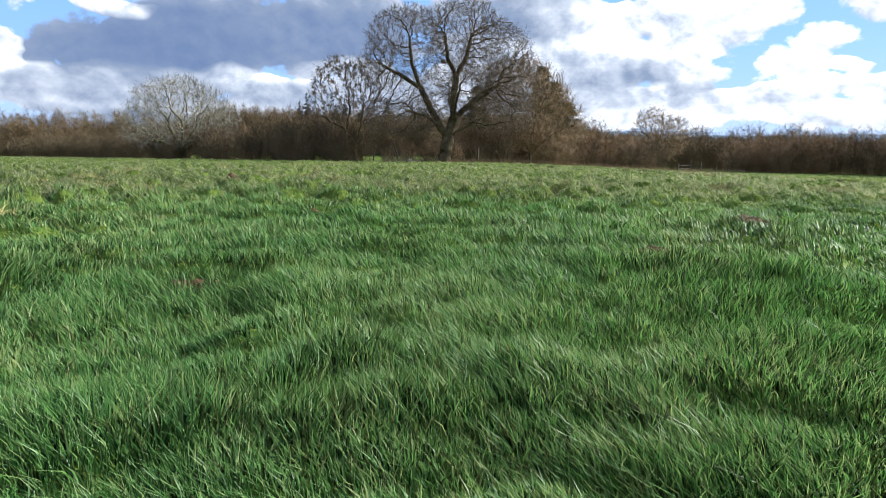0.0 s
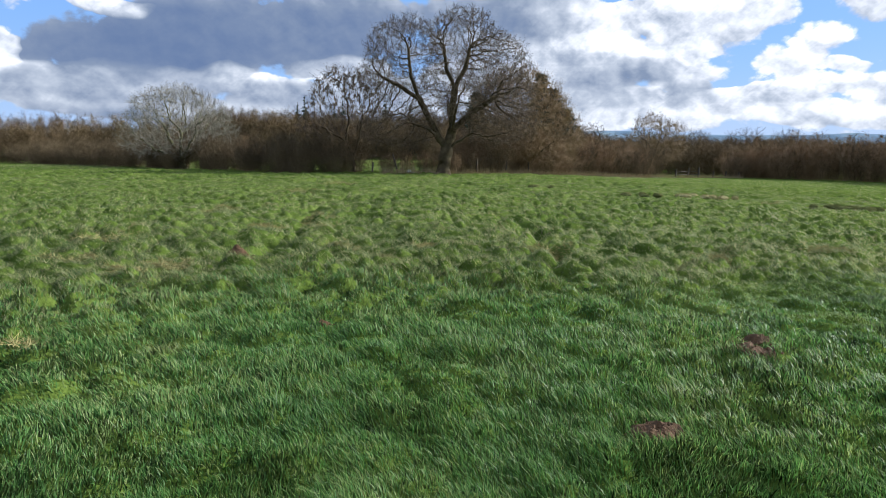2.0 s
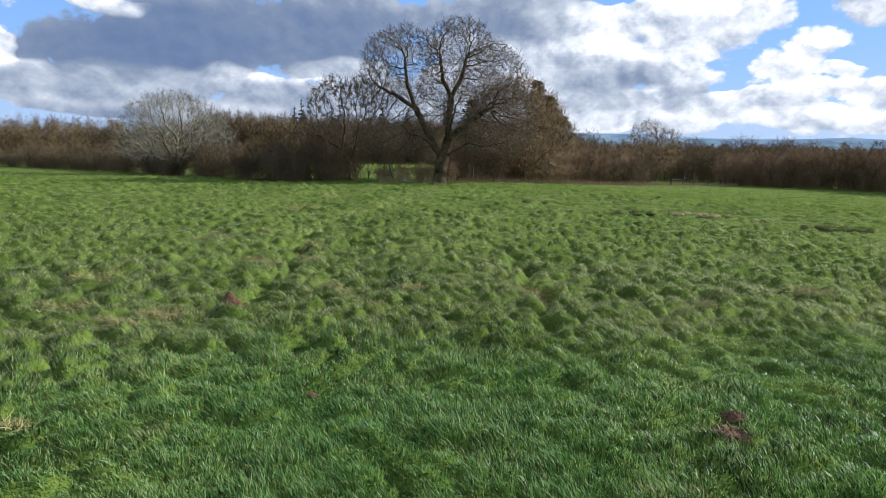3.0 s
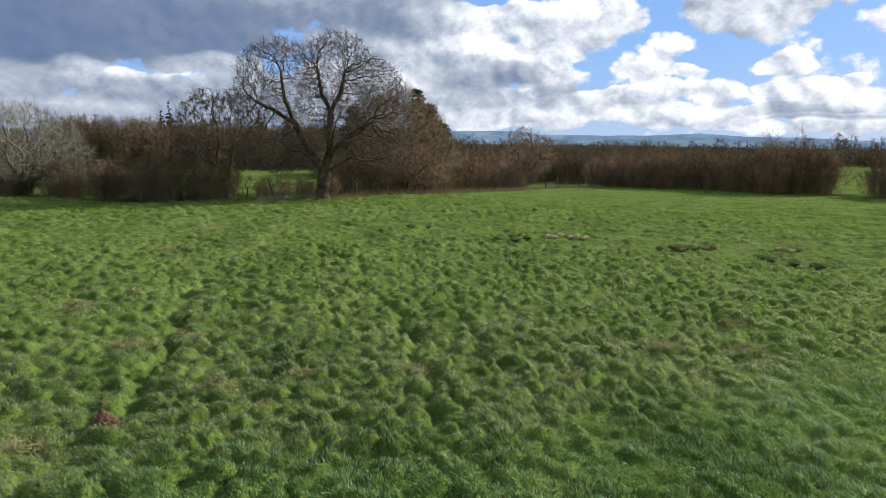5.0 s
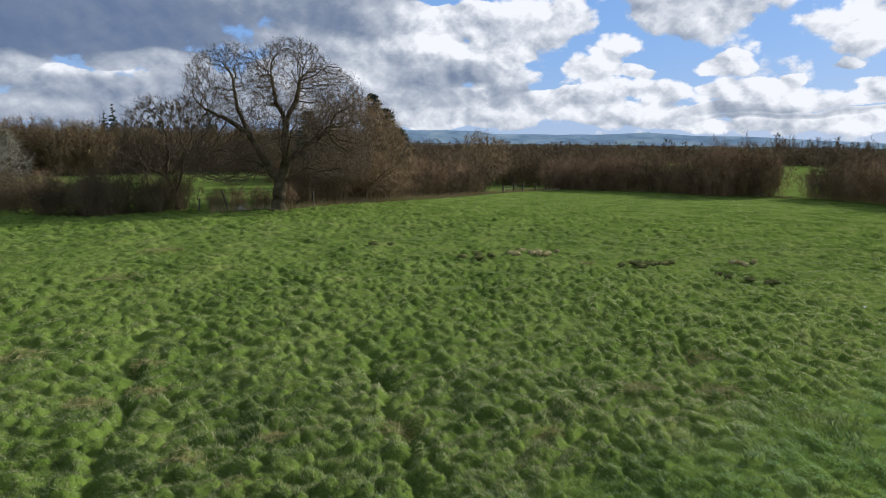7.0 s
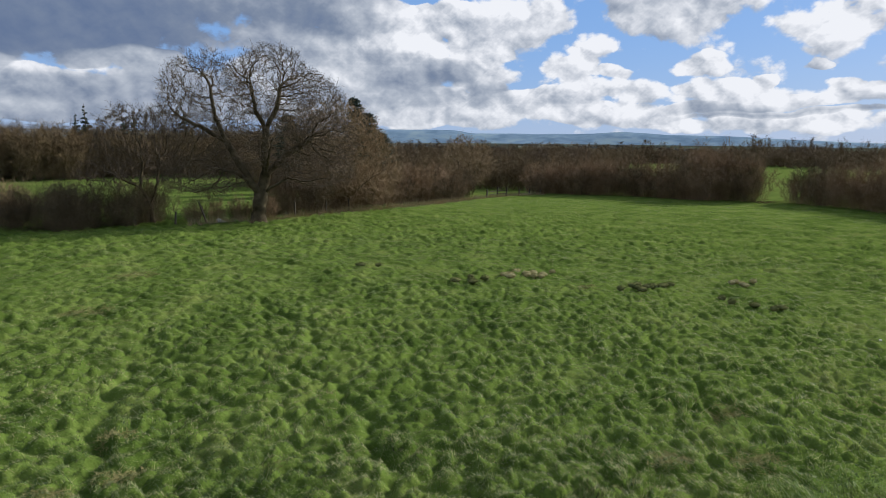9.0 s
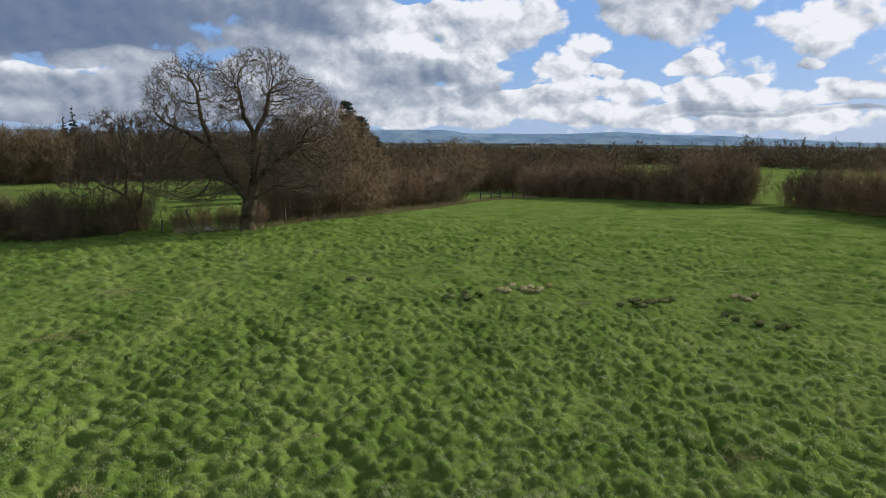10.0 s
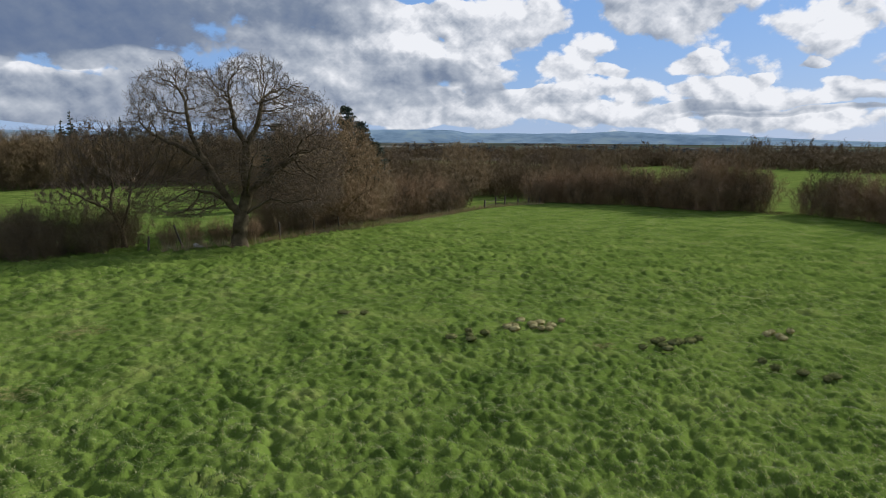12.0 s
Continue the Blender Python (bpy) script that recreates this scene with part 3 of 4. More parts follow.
def limbs_mesh(name, pos, par, rad, keep, sides):
    """Branches as tapered tubes: a leader goes on from its parent's ring, a side branch starts from a ring of its own."""
    idx = np.where(keep & (par >= 0))[0]
    d = np.zeros_like(pos)
    d[par >= 0] = unit(pos[par >= 0] - pos[par[par >= 0]])
    d[par < 0] = (0, 0, 1)
    u = unit(np.cross(d, np.array([[0.13, 0.97, 0.2]])))
    v = np.cross(d, u)
    an = np.arange(sides) * 2 * np.pi / sides
    ring = np.cos(an)[None, :, None] * u[:, None] + np.sin(an)[None, :, None] * v[:, None]
    goes_on = rad[idx] > 0.62 * rad[par[idx]]
    need = np.unique(np.r_[idx, par[idx[goes_on]]])
    slot = np.full(len(pos), -1)
    slot[need] = np.arange(len(need))
    own = pos[need][:, None] + ring[need] * rad[need][:, None, None]
    side = idx[~goes_on]
    foot = pos[par[side]][:, None] + ring[side] * (rad[side] * 1.3)[:, None, None]
    verts = np.concatenate([own.reshape(-1, 3), foot.reshape(-1, 3)])
    start = np.zeros(len(idx), int)
    start[goes_on] = slot[par[idx[goes_on]]] * sides
    start[~goes_on] = len(need) * sides + np.arange(len(side)) * sides
    end = slot[idx] * sides
    k = np.arange(sides)
    k2 = (k + 1) % sides
    q = np.stack([start[:, None] + k, start[:, None] + k2, end[:, None] + k2, end[:, None] + k], -1).reshape(-1, 4)
    return mesh(name, verts, None, q, True)


def pieces(par, keep):
    """The connected pieces of the nodes kept."""
    owner, out = np.full(len(par), -1), []
    for i in np.where(keep)[0]:
        j = par[i]
        if j >= 0 and owner[j] >= 0:
            owner[i] = owner[j]
        else:
            owner[i] = len(out)
            out.append([])
        out[owner[i]].append(i)
    masks = []
    for group in out:
        mask = np.zeros(len(par), bool)
        mask[group] = True
        masks.append(mask)
    return masks


def twig_mesh(name, tips, ways, count, length, radius, spread, r, up=0.15):
    """Sprays of fine forked twigs."""
    p = np.repeat(tips, count, 0)
    w = unit(np.repeat(ways, count, 0) + spread * r.standard_normal((len(p), 3)) + np.array([0, 0, up]))
    le = length * (0.5 + r.random(len(p)))[:, None]
    q = p + w * le
    v1, t1 = spikes(p, q, np.full(len(p), radius))
    p2 = p + (q - p) * (0.35 + 0.4 * r.random((len(p), 1)))
    w2 = unit(w + 0.8 * r.standard_normal(p.shape) + np.array([0, 0, up]))
    v2, t2 = spikes(p2, p2 + w2 * le * 0.6, np.full(len(p), radius * 0.8))
    return mesh(name, np.vstack([v1, v2]), np.vstack([t1, t2 + len(v1)]))


def blob_points(n, shapes, r, inner=0.25):
    """Points spread through a union of ellipsoids: centre and half axes."""
    out, vol = [], np.array([s[3] * s[4] * s[5] for s in shapes])
    for s, k in zip(shapes, (n * vol / vol.sum()).astype(int)):
        d = unit(r.standard_normal((k, 3)))
        rr = (inner + (1 - inner) * r.random((k, 1))) ** (1 / 3)
        out.append(np.array(s[:3]) + d * rr * np.array(s[3:]))
    return np.vstack(out)


def bare_tree(name, place, label, category, shapes, stems, n_att, step, reach, kill, tip, power, top, bark, twig, twigs, seed, droop=0.0, group=""):
    """A leafless tree: trunk and limbs grown into a crown of the given shape, with twig sprays at the ends."""
    r = np.random.default_rng(seed)
    pos, par = [np.zeros(3)], [-1]
    for stem in stems:
        last = 0
        if stem[0] != (0, 0, 0):
            last = int(np.argmin([np.linalg.norm(p - np.array(stem[0])) for p in pos]))
        for a, b in zip(stem, stem[1:]):
            a, b = np.array(a, float), np.array(b, float)
            n = max(1, int(np.linalg.norm(b - a) / step))
            for i in range(1, n + 1):
                pos.append(a + (b - a) * i / n + 0.06 * step * 4 * r.standard_normal(3) * (0.5 if last else 0.1))
                par.append(last)
                last = len(pos) - 1
    att = blob_points(n_att, shapes, r)
    att = att[att[:, 2] > 0.6]
    pos, par = colonize(att, pos, par, step, reach, kill, 90, droop, r)
    rad, kids = thickness(par, tip, power, top)
    root = thing(name, place, label, category, group)
    thick = rad > tip * 3.2
    # flare of the foot
    low = pos[:, 2] < 0.9
    flared = rad.copy()
    flared[low & thick] *= 1 + 0.45 * (1 - pos[low & thick][:, 2] / 0.9) ** 2
    trunk_part = rad > top * 0.42
    part("trunk", limbs_mesh("trunk", pos, par, flared, trunk_part, 14), bark, root)
    for piece in pieces(par, thick & ~trunk_part):
        part("limb", limbs_mesh("limb", pos, par, rad, piece, 7), bark, root)
    tagged(part("branches", limbs_mesh("branches", pos, par, rad, ~thick, 3), twig, root), kind="stuff")
    ends = np.where((rad < tip * 2.0) & (par >= 0))[0]
    if twigs:
        count, length, radius, spread = twigs
        tagged(part("twigs", twig_mesh("twigs", pos[ends], unit(pos[ends] - pos[par[ends]]), count, length, radius, spread, r), twig, root), kind="stuff")
    return root, pos, par, rad


def at(x, y, sink=0.05):
    return (x, y, float(surface(np.array(x, float), np.array(y, float))) - sink)


# the great oak on the field's edge: two leaders, the left one leaning out
oak_shapes = [(-3.3, 0, 10.6, 3.9, 4.0, 3.5), (-5.2, 0, 8.6, 2.5, 3.0, 2.4), (1.6, 0, 11.3, 3.6, 4.0, 3.6), (4.4, 0, 9.6, 3.4, 4.0, 3.3), (6.0, 0, 7.0, 2.8, 3.4, 2.6), (4.8, 0, 4.6, 3.6, 3.6, 1.8), (4.8, 0, 4.4, 3.8, 3.4, 1.6), (-3.9, 0, 4.4, 4.0, 3.8, 1.9), (-4.2, 0, 4.0, 3.6, 3.4, 1.6), (6.0, 0, 7.0, 2.8, 3.4, 2.6), (-1.0, 0, 6.3, 2.6, 4.0, 2.2), (1.6, 0, 6.8, 2.4, 3.8, 2.0)]
oak_stems = [
    [(0, 0, 0), (0.1, 0, 1.2), (0.3, 0, 2.5)],
    [(0.3, 0, 2.5), (-0.45, -0.2, 3.6), (-1.3, 0, 5.2), (-2.2, 0.1, 6.9), (-3.0, 0, 9.0), (-3.2, 0.1, 11.0)],
    [(0.3, 0, 2.5), (0.8, 0.2, 4.2), (0.75, 0, 6.2), (1.0, 0.1, 8.0), (1.9, 0, 9.6), (2.4, 0.2, 11.6)],
    [(1.0, 0.1, 8.0), (0.2, -0.3, 9.4), (-0.1, 0, 11.6)],
    [(0.3, 0, 2.5), (1.4, -0.5, 3.2), (2.6, -0.7, 4.0)],
    [(0.8, 0.2, 4.2), (2.6, 0.5, 5.8), (4.8, 0.3, 7.2)],
    [(-0.45, -0.2, 3.6), (-1.6, -0.7, 4.4), (-2.8, -0.9, 4.7)],
    [(-2.2, 0.1, 6.9), (-4.0, 0.2, 8.0), (-5.6, 0.1, 8.8)],
    [(0.8, 0.2, 4.2), (0.4, 1.8, 5.8), (0.4, 3.0, 7.6)],
    [(0.8, 0.2, 4.2), (1.0, -1.8, 5.6), (1.4, -3.0, 7.2)],
]
bare_tree("oak_tree", at(0.13, 54.9, 0.25), "large bare spreading oak at the field's edge", "tree", oak_shapes, oak_stems, 13000, 0.26, 2.2, 0.30, 0.0115, 2.1, 0.58, OAK_BARK, TWIG, (3, 0.5, 0.010, 0.65), 3)

# pale bushy tree, lit by the sun
pale_shapes = [(0, 0, 5.0, 5.6, 5.0, 3.9), (-3.6, 0, 3.6, 3.0, 3.0, 2.4), (3.6, 0, 3.8, 2.8, 3.0, 2.6), (0, 0, 6.6, 3.6, 3.4, 2.3)]
pale_stems = [[(0, 0, 0), (0, 0, 1.1)], [(0, 0, 1.1), (-1.4, 0.3, 3.6)], [(0, 0, 1.1), (0.2, -0.2, 4.2)], [(0, 0, 1.1), (1.5, 0.2, 3.6)], [(0, 0, 1.1), (-2.6, -0.5, 2.2)], [(0, 0, 1.1), (2.6, -0.4, 2.3)]]
bare_tree("field_maple", at(-28.4, 65.0), "pale-twigged rounded bare tree above the hedge", "tree", pale_shapes, pale_stems, 3600, 0.32, 2.6, 0.45, 0.013, 2.15, 0.42, LICHEN_BARK, PALE_TWIG, (4, 0.75, 0.011, 0.5), 8)

# ash with hanging seed bunches
ash_shapes = [(-1.2, 0, 6.4, 3.0, 2.6, 3.4), (1.0, 0, 7.0, 2.0, 2.0, 2.8), (-3.2, 0, 4.2, 2.6, 2.0, 1.4)]
ash_stems = [[(0, 0, 0), (-0.1, 0, 1.4), (-0.7, 0, 3.0), (-0.4, 0, 5.2)], [(-0.1, 0, 1.4), (0.6, 0, 3.4), (0.9, 0, 5.4)], [(-0.7, 0, 3.0), (-2.4, 0, 3.9)]]
ash, apos, apar, arad = bare_tree("ash_tree", at(-8.3, 56.4), "bare ash hung with dark seed bunches", "tree", ash_shapes, ash_stems, 2500, 0.30, 2.4, 0.42, 0.012, 2.3, 0.17, OAK_BARK, TWIG, (4, 0.55, 0.010, 0.5), 12)

# dense olive-brown sallow beside the oak
sallow_shapes = [(0, 0, 5.6, 5.4, 4.2, 5.0), (3.4, 0, 4.2, 3.4, 3.0, 3.8), (-1.6, 0, 7.4, 4.0, 3.4, 3.9), (0.6, 0, 8.6, 2.8, 2.6, 3.0)]
sallow_stems = [[(0, 0, 0), (-0.6, 0, 2.2), (-1.2, 0.2, 5.0)], [(0, 0, 0), (0.8, 0.2, 2.2), (1.4, 0, 4.8)], [(0, 0, 0), (1.6, -0.4, 1.8), (3.2, -0.2, 3.2)], [(0, 0, 0), (0.1, 0.3, 3.4)]]
bare_tree("sallow_tree", at(8.6, 65.5), "dense olive-brown leafless sallow in the hedge", "tree", sallow_shapes, sallow_stems, 4200, 0.33, 2.4, 0.46, 0.010, 2.2, 0.3, OAK_BARK, OLIVE_TWIG, (7, 0.8, 0.011, 0.4), 21)
# pale willow behind the fence
willow_shapes = [(0, 0, 6.0, 3.6, 3.4, 4.4), (3.2, 0, 5.6, 3.0, 3.0, 3.8)]
willow_stems = [[(0, 0, 0), (-0.3, 0, 3.0), (-0.6, 0, 6.0)], [(0, 0, 0), (0.8, 0, 3.2), (1.6, 0, 6.0)], [(0, 0, 0), (1.6, 0, 2.6), (3.4, 0, 5.4)]]
bare_tree("willow_tree", at(34.8, 101.0), "pale twiggy bare willow behind the fence", "tree", willow_shapes, willow_stems, 1500, 0.42, 2.8, 0.6, 0.012, 2.2, 0.3, OAK_BARK, OLIVE_TWIG, (8, 1.0, 0.013, 0.35), 33)


# ---- hedges ----
def shrub_mesh(name, height, width, stems, r, arch=0.5, twigs=4, fine=1.0, low=2):
    """A thicket from one stool: stems that fan out into a rounded, fuzzy dome of twigs."""
    n = stems
    an, rr = r.random(n) * 6.283, np.sqrt(r.random(n))
    foot = np.stack([0.5 * width * rr * np.cos(an), 0.5 * width * rr * np.sin(an), np.zeros(n)], 1)
    top = np.stack([width * rr * np.cos(an), width * rr * np.sin(an), height * np.sqrt(1.02 - 0.86 * rr**2) * (0.70 + 0.24 * r.random(n))], 1)
    V, Qd, Tr, count = [], [], [], 0
    p, segs = foot, 3
    rad = (0.006 + 0.008 * r.random(n)) * fine
    for s in range(segs):
        f = (s + 1) / segs
        q = foot + (top - foot) * np.array([f**1.4, f**1.4, f**0.85]) + 0.055 * height * r.standard_normal((n, 3)) * (1 - f * 0.3)
        v, f4 = tubes(p, q, rad * (1 - s / segs), rad * (1 - (s + 0.9) / segs), 3)
        V.append(v), Qd.append(f4 + count)
        count += len(v)
        m = twigs if s else low
        way = unit(q - p)
        tp = np.repeat(p, m, 0) + (np.repeat(q - p, m, 0)) * (0.1 + 0.9 * r.random((n * m, 1)))
        tw = unit(np.repeat(way, m, 0) * 0.4 + 0.6 * r.standard_normal((n * m, 3)) + np.array([0, 0, 0.12]))
        le = (0.4 + 0.7 * r.random((n * m, 1))) * height / 6.2
        v, f3 = slivers(tp, tp + tw * le, np.full(n * m, 0.0085 * fine))
        V.append(v), Tr.append(f3 + count)
        count += len(v)
        tp2 = tp + tw * le * (0.2 + 0.4 * r.random((n * m, 1)))
        tw2 = unit(tw * 0.8 + 0.6 * r.standard_normal(tw.shape))
        v, f3 = slivers(tp2, tp2 + tw2 * le * 0.7, np.full(n * m, 0.0075 * fine))
        V.append(v), Tr.append(f3 + count)
        count += len(v)
        p = q
    return mesh(name, np.vstack(V), np.vstack(Tr), np.vstack(Qd))


sr = np.random.default_rng(77)
SHRUBS = [shrub_mesh("thicket", 3.2, 1.55, 42, sr, 0.6, 21, 0.64, 12) for _ in range(4)]
SHRUBS_RED = []
for me in SHRUBS:
    me.materials.append(HEDGE_TWIG)
    twin = me.copy()
    twin.materials[0] = RED_TWIG
    SHRUBS_RED.append(twin)


def hedge(line, spacing, tall, depth, label, red=0.0, group="", gap=0.0):
    """Shrubs along a line, in a band of the given depth."""
    for (ax, ay), (bx, by) in zip(line, line[1:]):
        length = math.hypot(bx - ax, by - ay)
        n = max(1, round(length / spacing))
        for i in range(n):
            f = (i + sr.random()) / n
            nx, ny = -(by - ay) / length, (bx - ax) / length
            off = depth * sr.random()
            x, y = ax + (bx - ax) * f + nx * off, ay + (by - ay) * f + ny * off
            h = tall * (0.82 + 0.33 * sr.random() if tall < 6 else 0.8 + 0.34 * sr.random()) * (0.8 + 0.3 * off / max(depth, 0.1)) / 3.2
            root = thing("hedge_shrub", at(x, y), label, "shrub", group, sr.random() * 6.28)
            root.scale = (h * 0.92, h * 0.92, h)
            pool = SHRUBS_RED if sr.random() < red else SHRUBS
            tagged(part("thicket", pool[sr.integers(4)], None, root), kind="stuff")


# smaller bare trees standing over the scrub
bush_shapes = [(0, 0, 5.4, 3.4, 3.2, 3.6), (1.2, 0, 6.8, 2.2, 2.2, 2.4)]
bush_stems = [[(0, 0, 0), (0, 0, 2.6), (-0.5, 0, 5.0)], [(0, 0, 2.6), (0.9, 0, 5.0)]]
for bx, by, seed, name in ((27.0, 112.0, 51, "thorn_tree"), (59.0, 120.0, 52, "thorn_tree"), (66.5, 116.0, 53, "thorn_tree"), (52.0, 124.0, 54, "thorn_tree")):
    bare_tree(name, at(bx, by), "small bare round-headed tree above the scrub", "tree", bush_shapes, bush_stems, 800, 0.42, 2.8, 0.6, 0.014, 2.2, 0.2, OAK_BARK, TWIG, (4, 0.8, 0.013, 0.5), seed, 0.0, "trees over the scrub")

hedge([(-15, 52), (-7, 55.0)], 0.55, 4.2, 3.0, "dark tangled leafless hawthorn hedge shrub", 0.05, "near hedge")
hedge([(-5.8, 55.2), (0, 56.5), (5, 60)], 0.8, 2.6, 1.8, "low sparse leafless hedge shrub", 0.2, "near hedge")
hedge([(5, 60), (11, 66), (19, 74.5), (33, 91)], 0.72, 5.8, 5.5, "brown bramble and thorn hedge shrub", 0.7, "brown hedge")
hedge([(-68, 92), (-42, 75), (-29, 63.5), (-15, 52)], 0.8, 4.2, 4.0, "dark tangled leafless hawthorn hedge shrub", 0.1, "left hedge")
hedge([(49, 101), (60, 90), (65, 78), (69.6, 71.2)], 0.72, 7.5, 3.0, "dense dark brown leafless hedge shrub", 0.85, "right hedge")
hedge([(64.0, 80), (66.8, 75.5)], 0.8, 9.2, 1.5, "tall rounded leafless hedge shrub by the gap", 0.9, "right hedge")
hedge([(72.4, 68), (73, 59), (70.5, 50), (67, 38), (62, 24)], 0.9, 7.2, 3.0, "dense dark brown leafless hedge shrub", 0.8, "right hedge")


# ---- woods and distance ----
def thicket(name, places, stems, label, mat, seed, fine=0.75, twigs=18):
    """A wood seen from afar: many bare crowns in one mesh."""
    r = np.random.default_rng(seed)
    kinds = []
    for _ in range(4):
        me = shrub_mesh("x", 3.2, 1.25, stems, r, 0.5, twigs, fine, 10)
        v = np.zeros(len(me.vertices) * 3, np.float32)
        me.vertices.foreach_get("co", v)
        f = np.array([list(p.vertices) for p in me.polygons if len(p.vertices) == 3])
        q = np.array([list(p.vertices) for p in me.polygons if len(p.vertices) == 4])
        kinds.append((v.reshape(-1, 3), f, q))
        bpy.data.meshes.remove(me)
    V, F, Q4, count = [], [], [], 0
    for x, y, h, w in places:
        v, f, q = kinds[r.integers(4)]
        a = r.random() * 6.28
        rot = np.array([[math.cos(a), -math.sin(a), 0], [math.sin(a), math.cos(a), 0], [0, 0, 1]])
        v = (v @ rot.T) * np.array([w / 3.2, w / 3.2, h / 3.2]) + np.array([x, y, float(ground(x, y)) - 0.1])
        V.append(v), F.append(f + count), Q4.append(q + count)
        count += len(v)
    ob = part(name, mesh(name, np.vstack(V), np.vstack(F), np.vstack(Q4)), mat)
    return tagged(ob, label, "woodland", kind="stuff")


def row(n, a0, a1, d0, d1, h0, h1, seed, w=1.1):
    """Places for trees by bearing and distance from the start."""
    r = np.random.default_rng(seed)
    out = []
    for i in range(n):
        b = radians(a0 + (a1 - a0) * (i + r.random()) / n)
        d = d0 + (d1 - d0) * r.random()
        h = h0 + (h1 - h0) * r.random()
        out.append((d * math.sin(b), d * math.cos(b), h, h * w))
    return out


thicket("woodland", row(56, -44, -21, 150, 186, 9.6, 11.4, 11, 1.2), 28, "low brown leafless wood beyond the far pasture", WOOD_TWIG, 11, twigs=26)
thicket("woodland", row(110, -22, 8, 152, 186, 12.0, 14.2, 1, 1.1), 28, "brown leafless wood beyond the far pasture", WOOD_TWIG, 1, twigs=26)
thicket("woodland", row(48, 0, 14, 108, 135, 8.0, 10.2, 2, 1.2), 28, "dark leafless copse behind the oak", WOOD_TWIG, 2, twigs=26)
thicket("woodland", row(72, 12, 33, 118, 170, 7.4, 10.0, 3, 1.2), 26, "brown scrub and trees beyond the fence", WOOD_TWIG, 3, twigs=26)
thicket("treeline", row(120, 24, 64, 262, 300, 5.5, 9.0, 4, 1.6), 16, "dark hedgerow trees across the far pasture", WOOD_TWIG, 4, 1.9)
thicket("treeline", row(120, 8, 66, 340, 470, 8.5, 12.5, 5, 1.8), 14, "distant hedgerow trees", WOOD_TWIG, 5, 2.0)
thicket("treeline", row(20, 44, 62, 320, 380, 12.0, 17.0, 7, 0.9), 24, "distant skyline trees", WOOD_TWIG, 7, 1.2)
# from here out the trees carry distance haze in their material colour
thicket("treeline", row(90, -45, 66, 560, 1000, 12.0, 20.0, 6, 2.6), 10, "far hedgerow trees in a haze-blue colour", HAZED_WOOD, 6, 3.5)
thicket("treeline", row(60, -45, 70, 1100, 1700, 16.0, 26.0, 8, 4.5), 8, "far haze-coloured woods and hedgerows on the plain", HAZED_WOOD, 8, 3.0)
thicket("treeline", row(40, -45, 70, 1900, 3300, 12.0, 18.0, 9, 12.0), 8, "far haze-coloured woods and hedgerows on the plain", HAZED_WOOD, 9, 3.5)


def ridge(name, dist, low, high, seed, label):
    """A far range of hills across the horizon, with depth."""
    deg = np.linspace(-80, 100, 260)
    b = np.radians(deg)
    step_ = lambda at_, wide: 1 / (1 + np.exp(-(deg - at_) / wide))
    swell = 0.64 + 0.52 * (step_(6, 1.5) - step_(19.6, 0.35)) + 0.36 * np.exp(-(((deg - 34.6) / 3.2) ** 2)) + 0.10 * np.exp(-(((deg - 34.4) / 0.7) ** 2)) - 1.1 * step_(48, 3.2)
    top = low + (high - low) * (swell + 0.10 * vnoise(b * 30, b * 0 + 3, seed) + 0.06 * vnoise(b * 110, b * 0 + 8, seed))
    rows_ = []
    for f, h in ((0.93, 0.0), (0.965, 0.55), (1.0, 1.0), (1.04, 0.7), (1.08, 0.0)):
        rows_.append(np.stack([dist * f * np.sin(b), dist * f * np.cos(b), -40 + (top + 40) * h], 1))
    V = np.vstack(rows_)
    n = len(b)
    i, j = np.meshgrid(np.arange(4), np.arange(n - 1), indexing="ij")
    q = np.stack([i * n + j, (i + 1) * n + j, (i + 1) * n + j + 1, i * n + j + 1], -1).reshape(-1, 4)
    return tagged(part(name, mesh(name, V, None, q[:, ::-1], True), HAZED_HILL), label, "hills", kind="structure")


ridge("backdrop_hills", 4300, -4, 38, 4, "distant hills on the horizon, coloured with blue haze")


# ---- conifers ----
def conifer(place, height, width, label, seed, name="spruce_tree"):
    r = np.random.default_rng(seed)
    root = thing(name, place, label, "tree")
    v, q = tubes(np.array([[0, 0, 0.0]]), np.array([[0, 0, height]]), np.array([0.02 * height]), np.array([0.02]), 8)
    part("trunk", mesh("trunk", v, None, q, True), OAK_BARK, root)
    n = 420
    f = 1 - np.sqrt(r.random(n)) if name != 'pine_tree' else r.random(n) * 0.98
    a = r.random(n) * 6.28
    p = np.stack([np.zeros(n), np.zeros(n), height * (0.12 + 0.87 * f)], 1)
    le = width * ((1.0 - f) if name != 'pine_tree' else np.sqrt(1.0 - f) * 0.8) * (0.5 + 0.6 * r.random(n)) + 0.12
    w = np.stack([np.cos(a), np.sin(a), 0.15 - 0.45 * (1 - f)], 1)
    q1 = p + w * le[:, None]
    v1, t1 = spikes(p, q1, np.full(n, 0.05))
    m = 16
    tp = np.repeat(p, m, 0) + (np.repeat(q1 - p, m, 0)) * (0.2 + 0.8 * r.random((n * m, 1)))
    tw = unit(0.6 * np.repeat(w, m, 0) + 0.6 * r.standard_normal((n * m, 3)) + np.array([0, 0, -0.1]))
    v2, t2 = spikes(tp, tp + tw * (0.35 + 0.3 * r.random((n * m, 1))) * (0.35 + le.repeat(m)[:, None] / width), np.full(n * m, 0.09))
    tagged(part("foliage", mesh("foliage", np.vstack([v1, v2]), np.vstack([t1, t2 + len(v1)])), NEEDLES, root), kind="stuff")
    return root


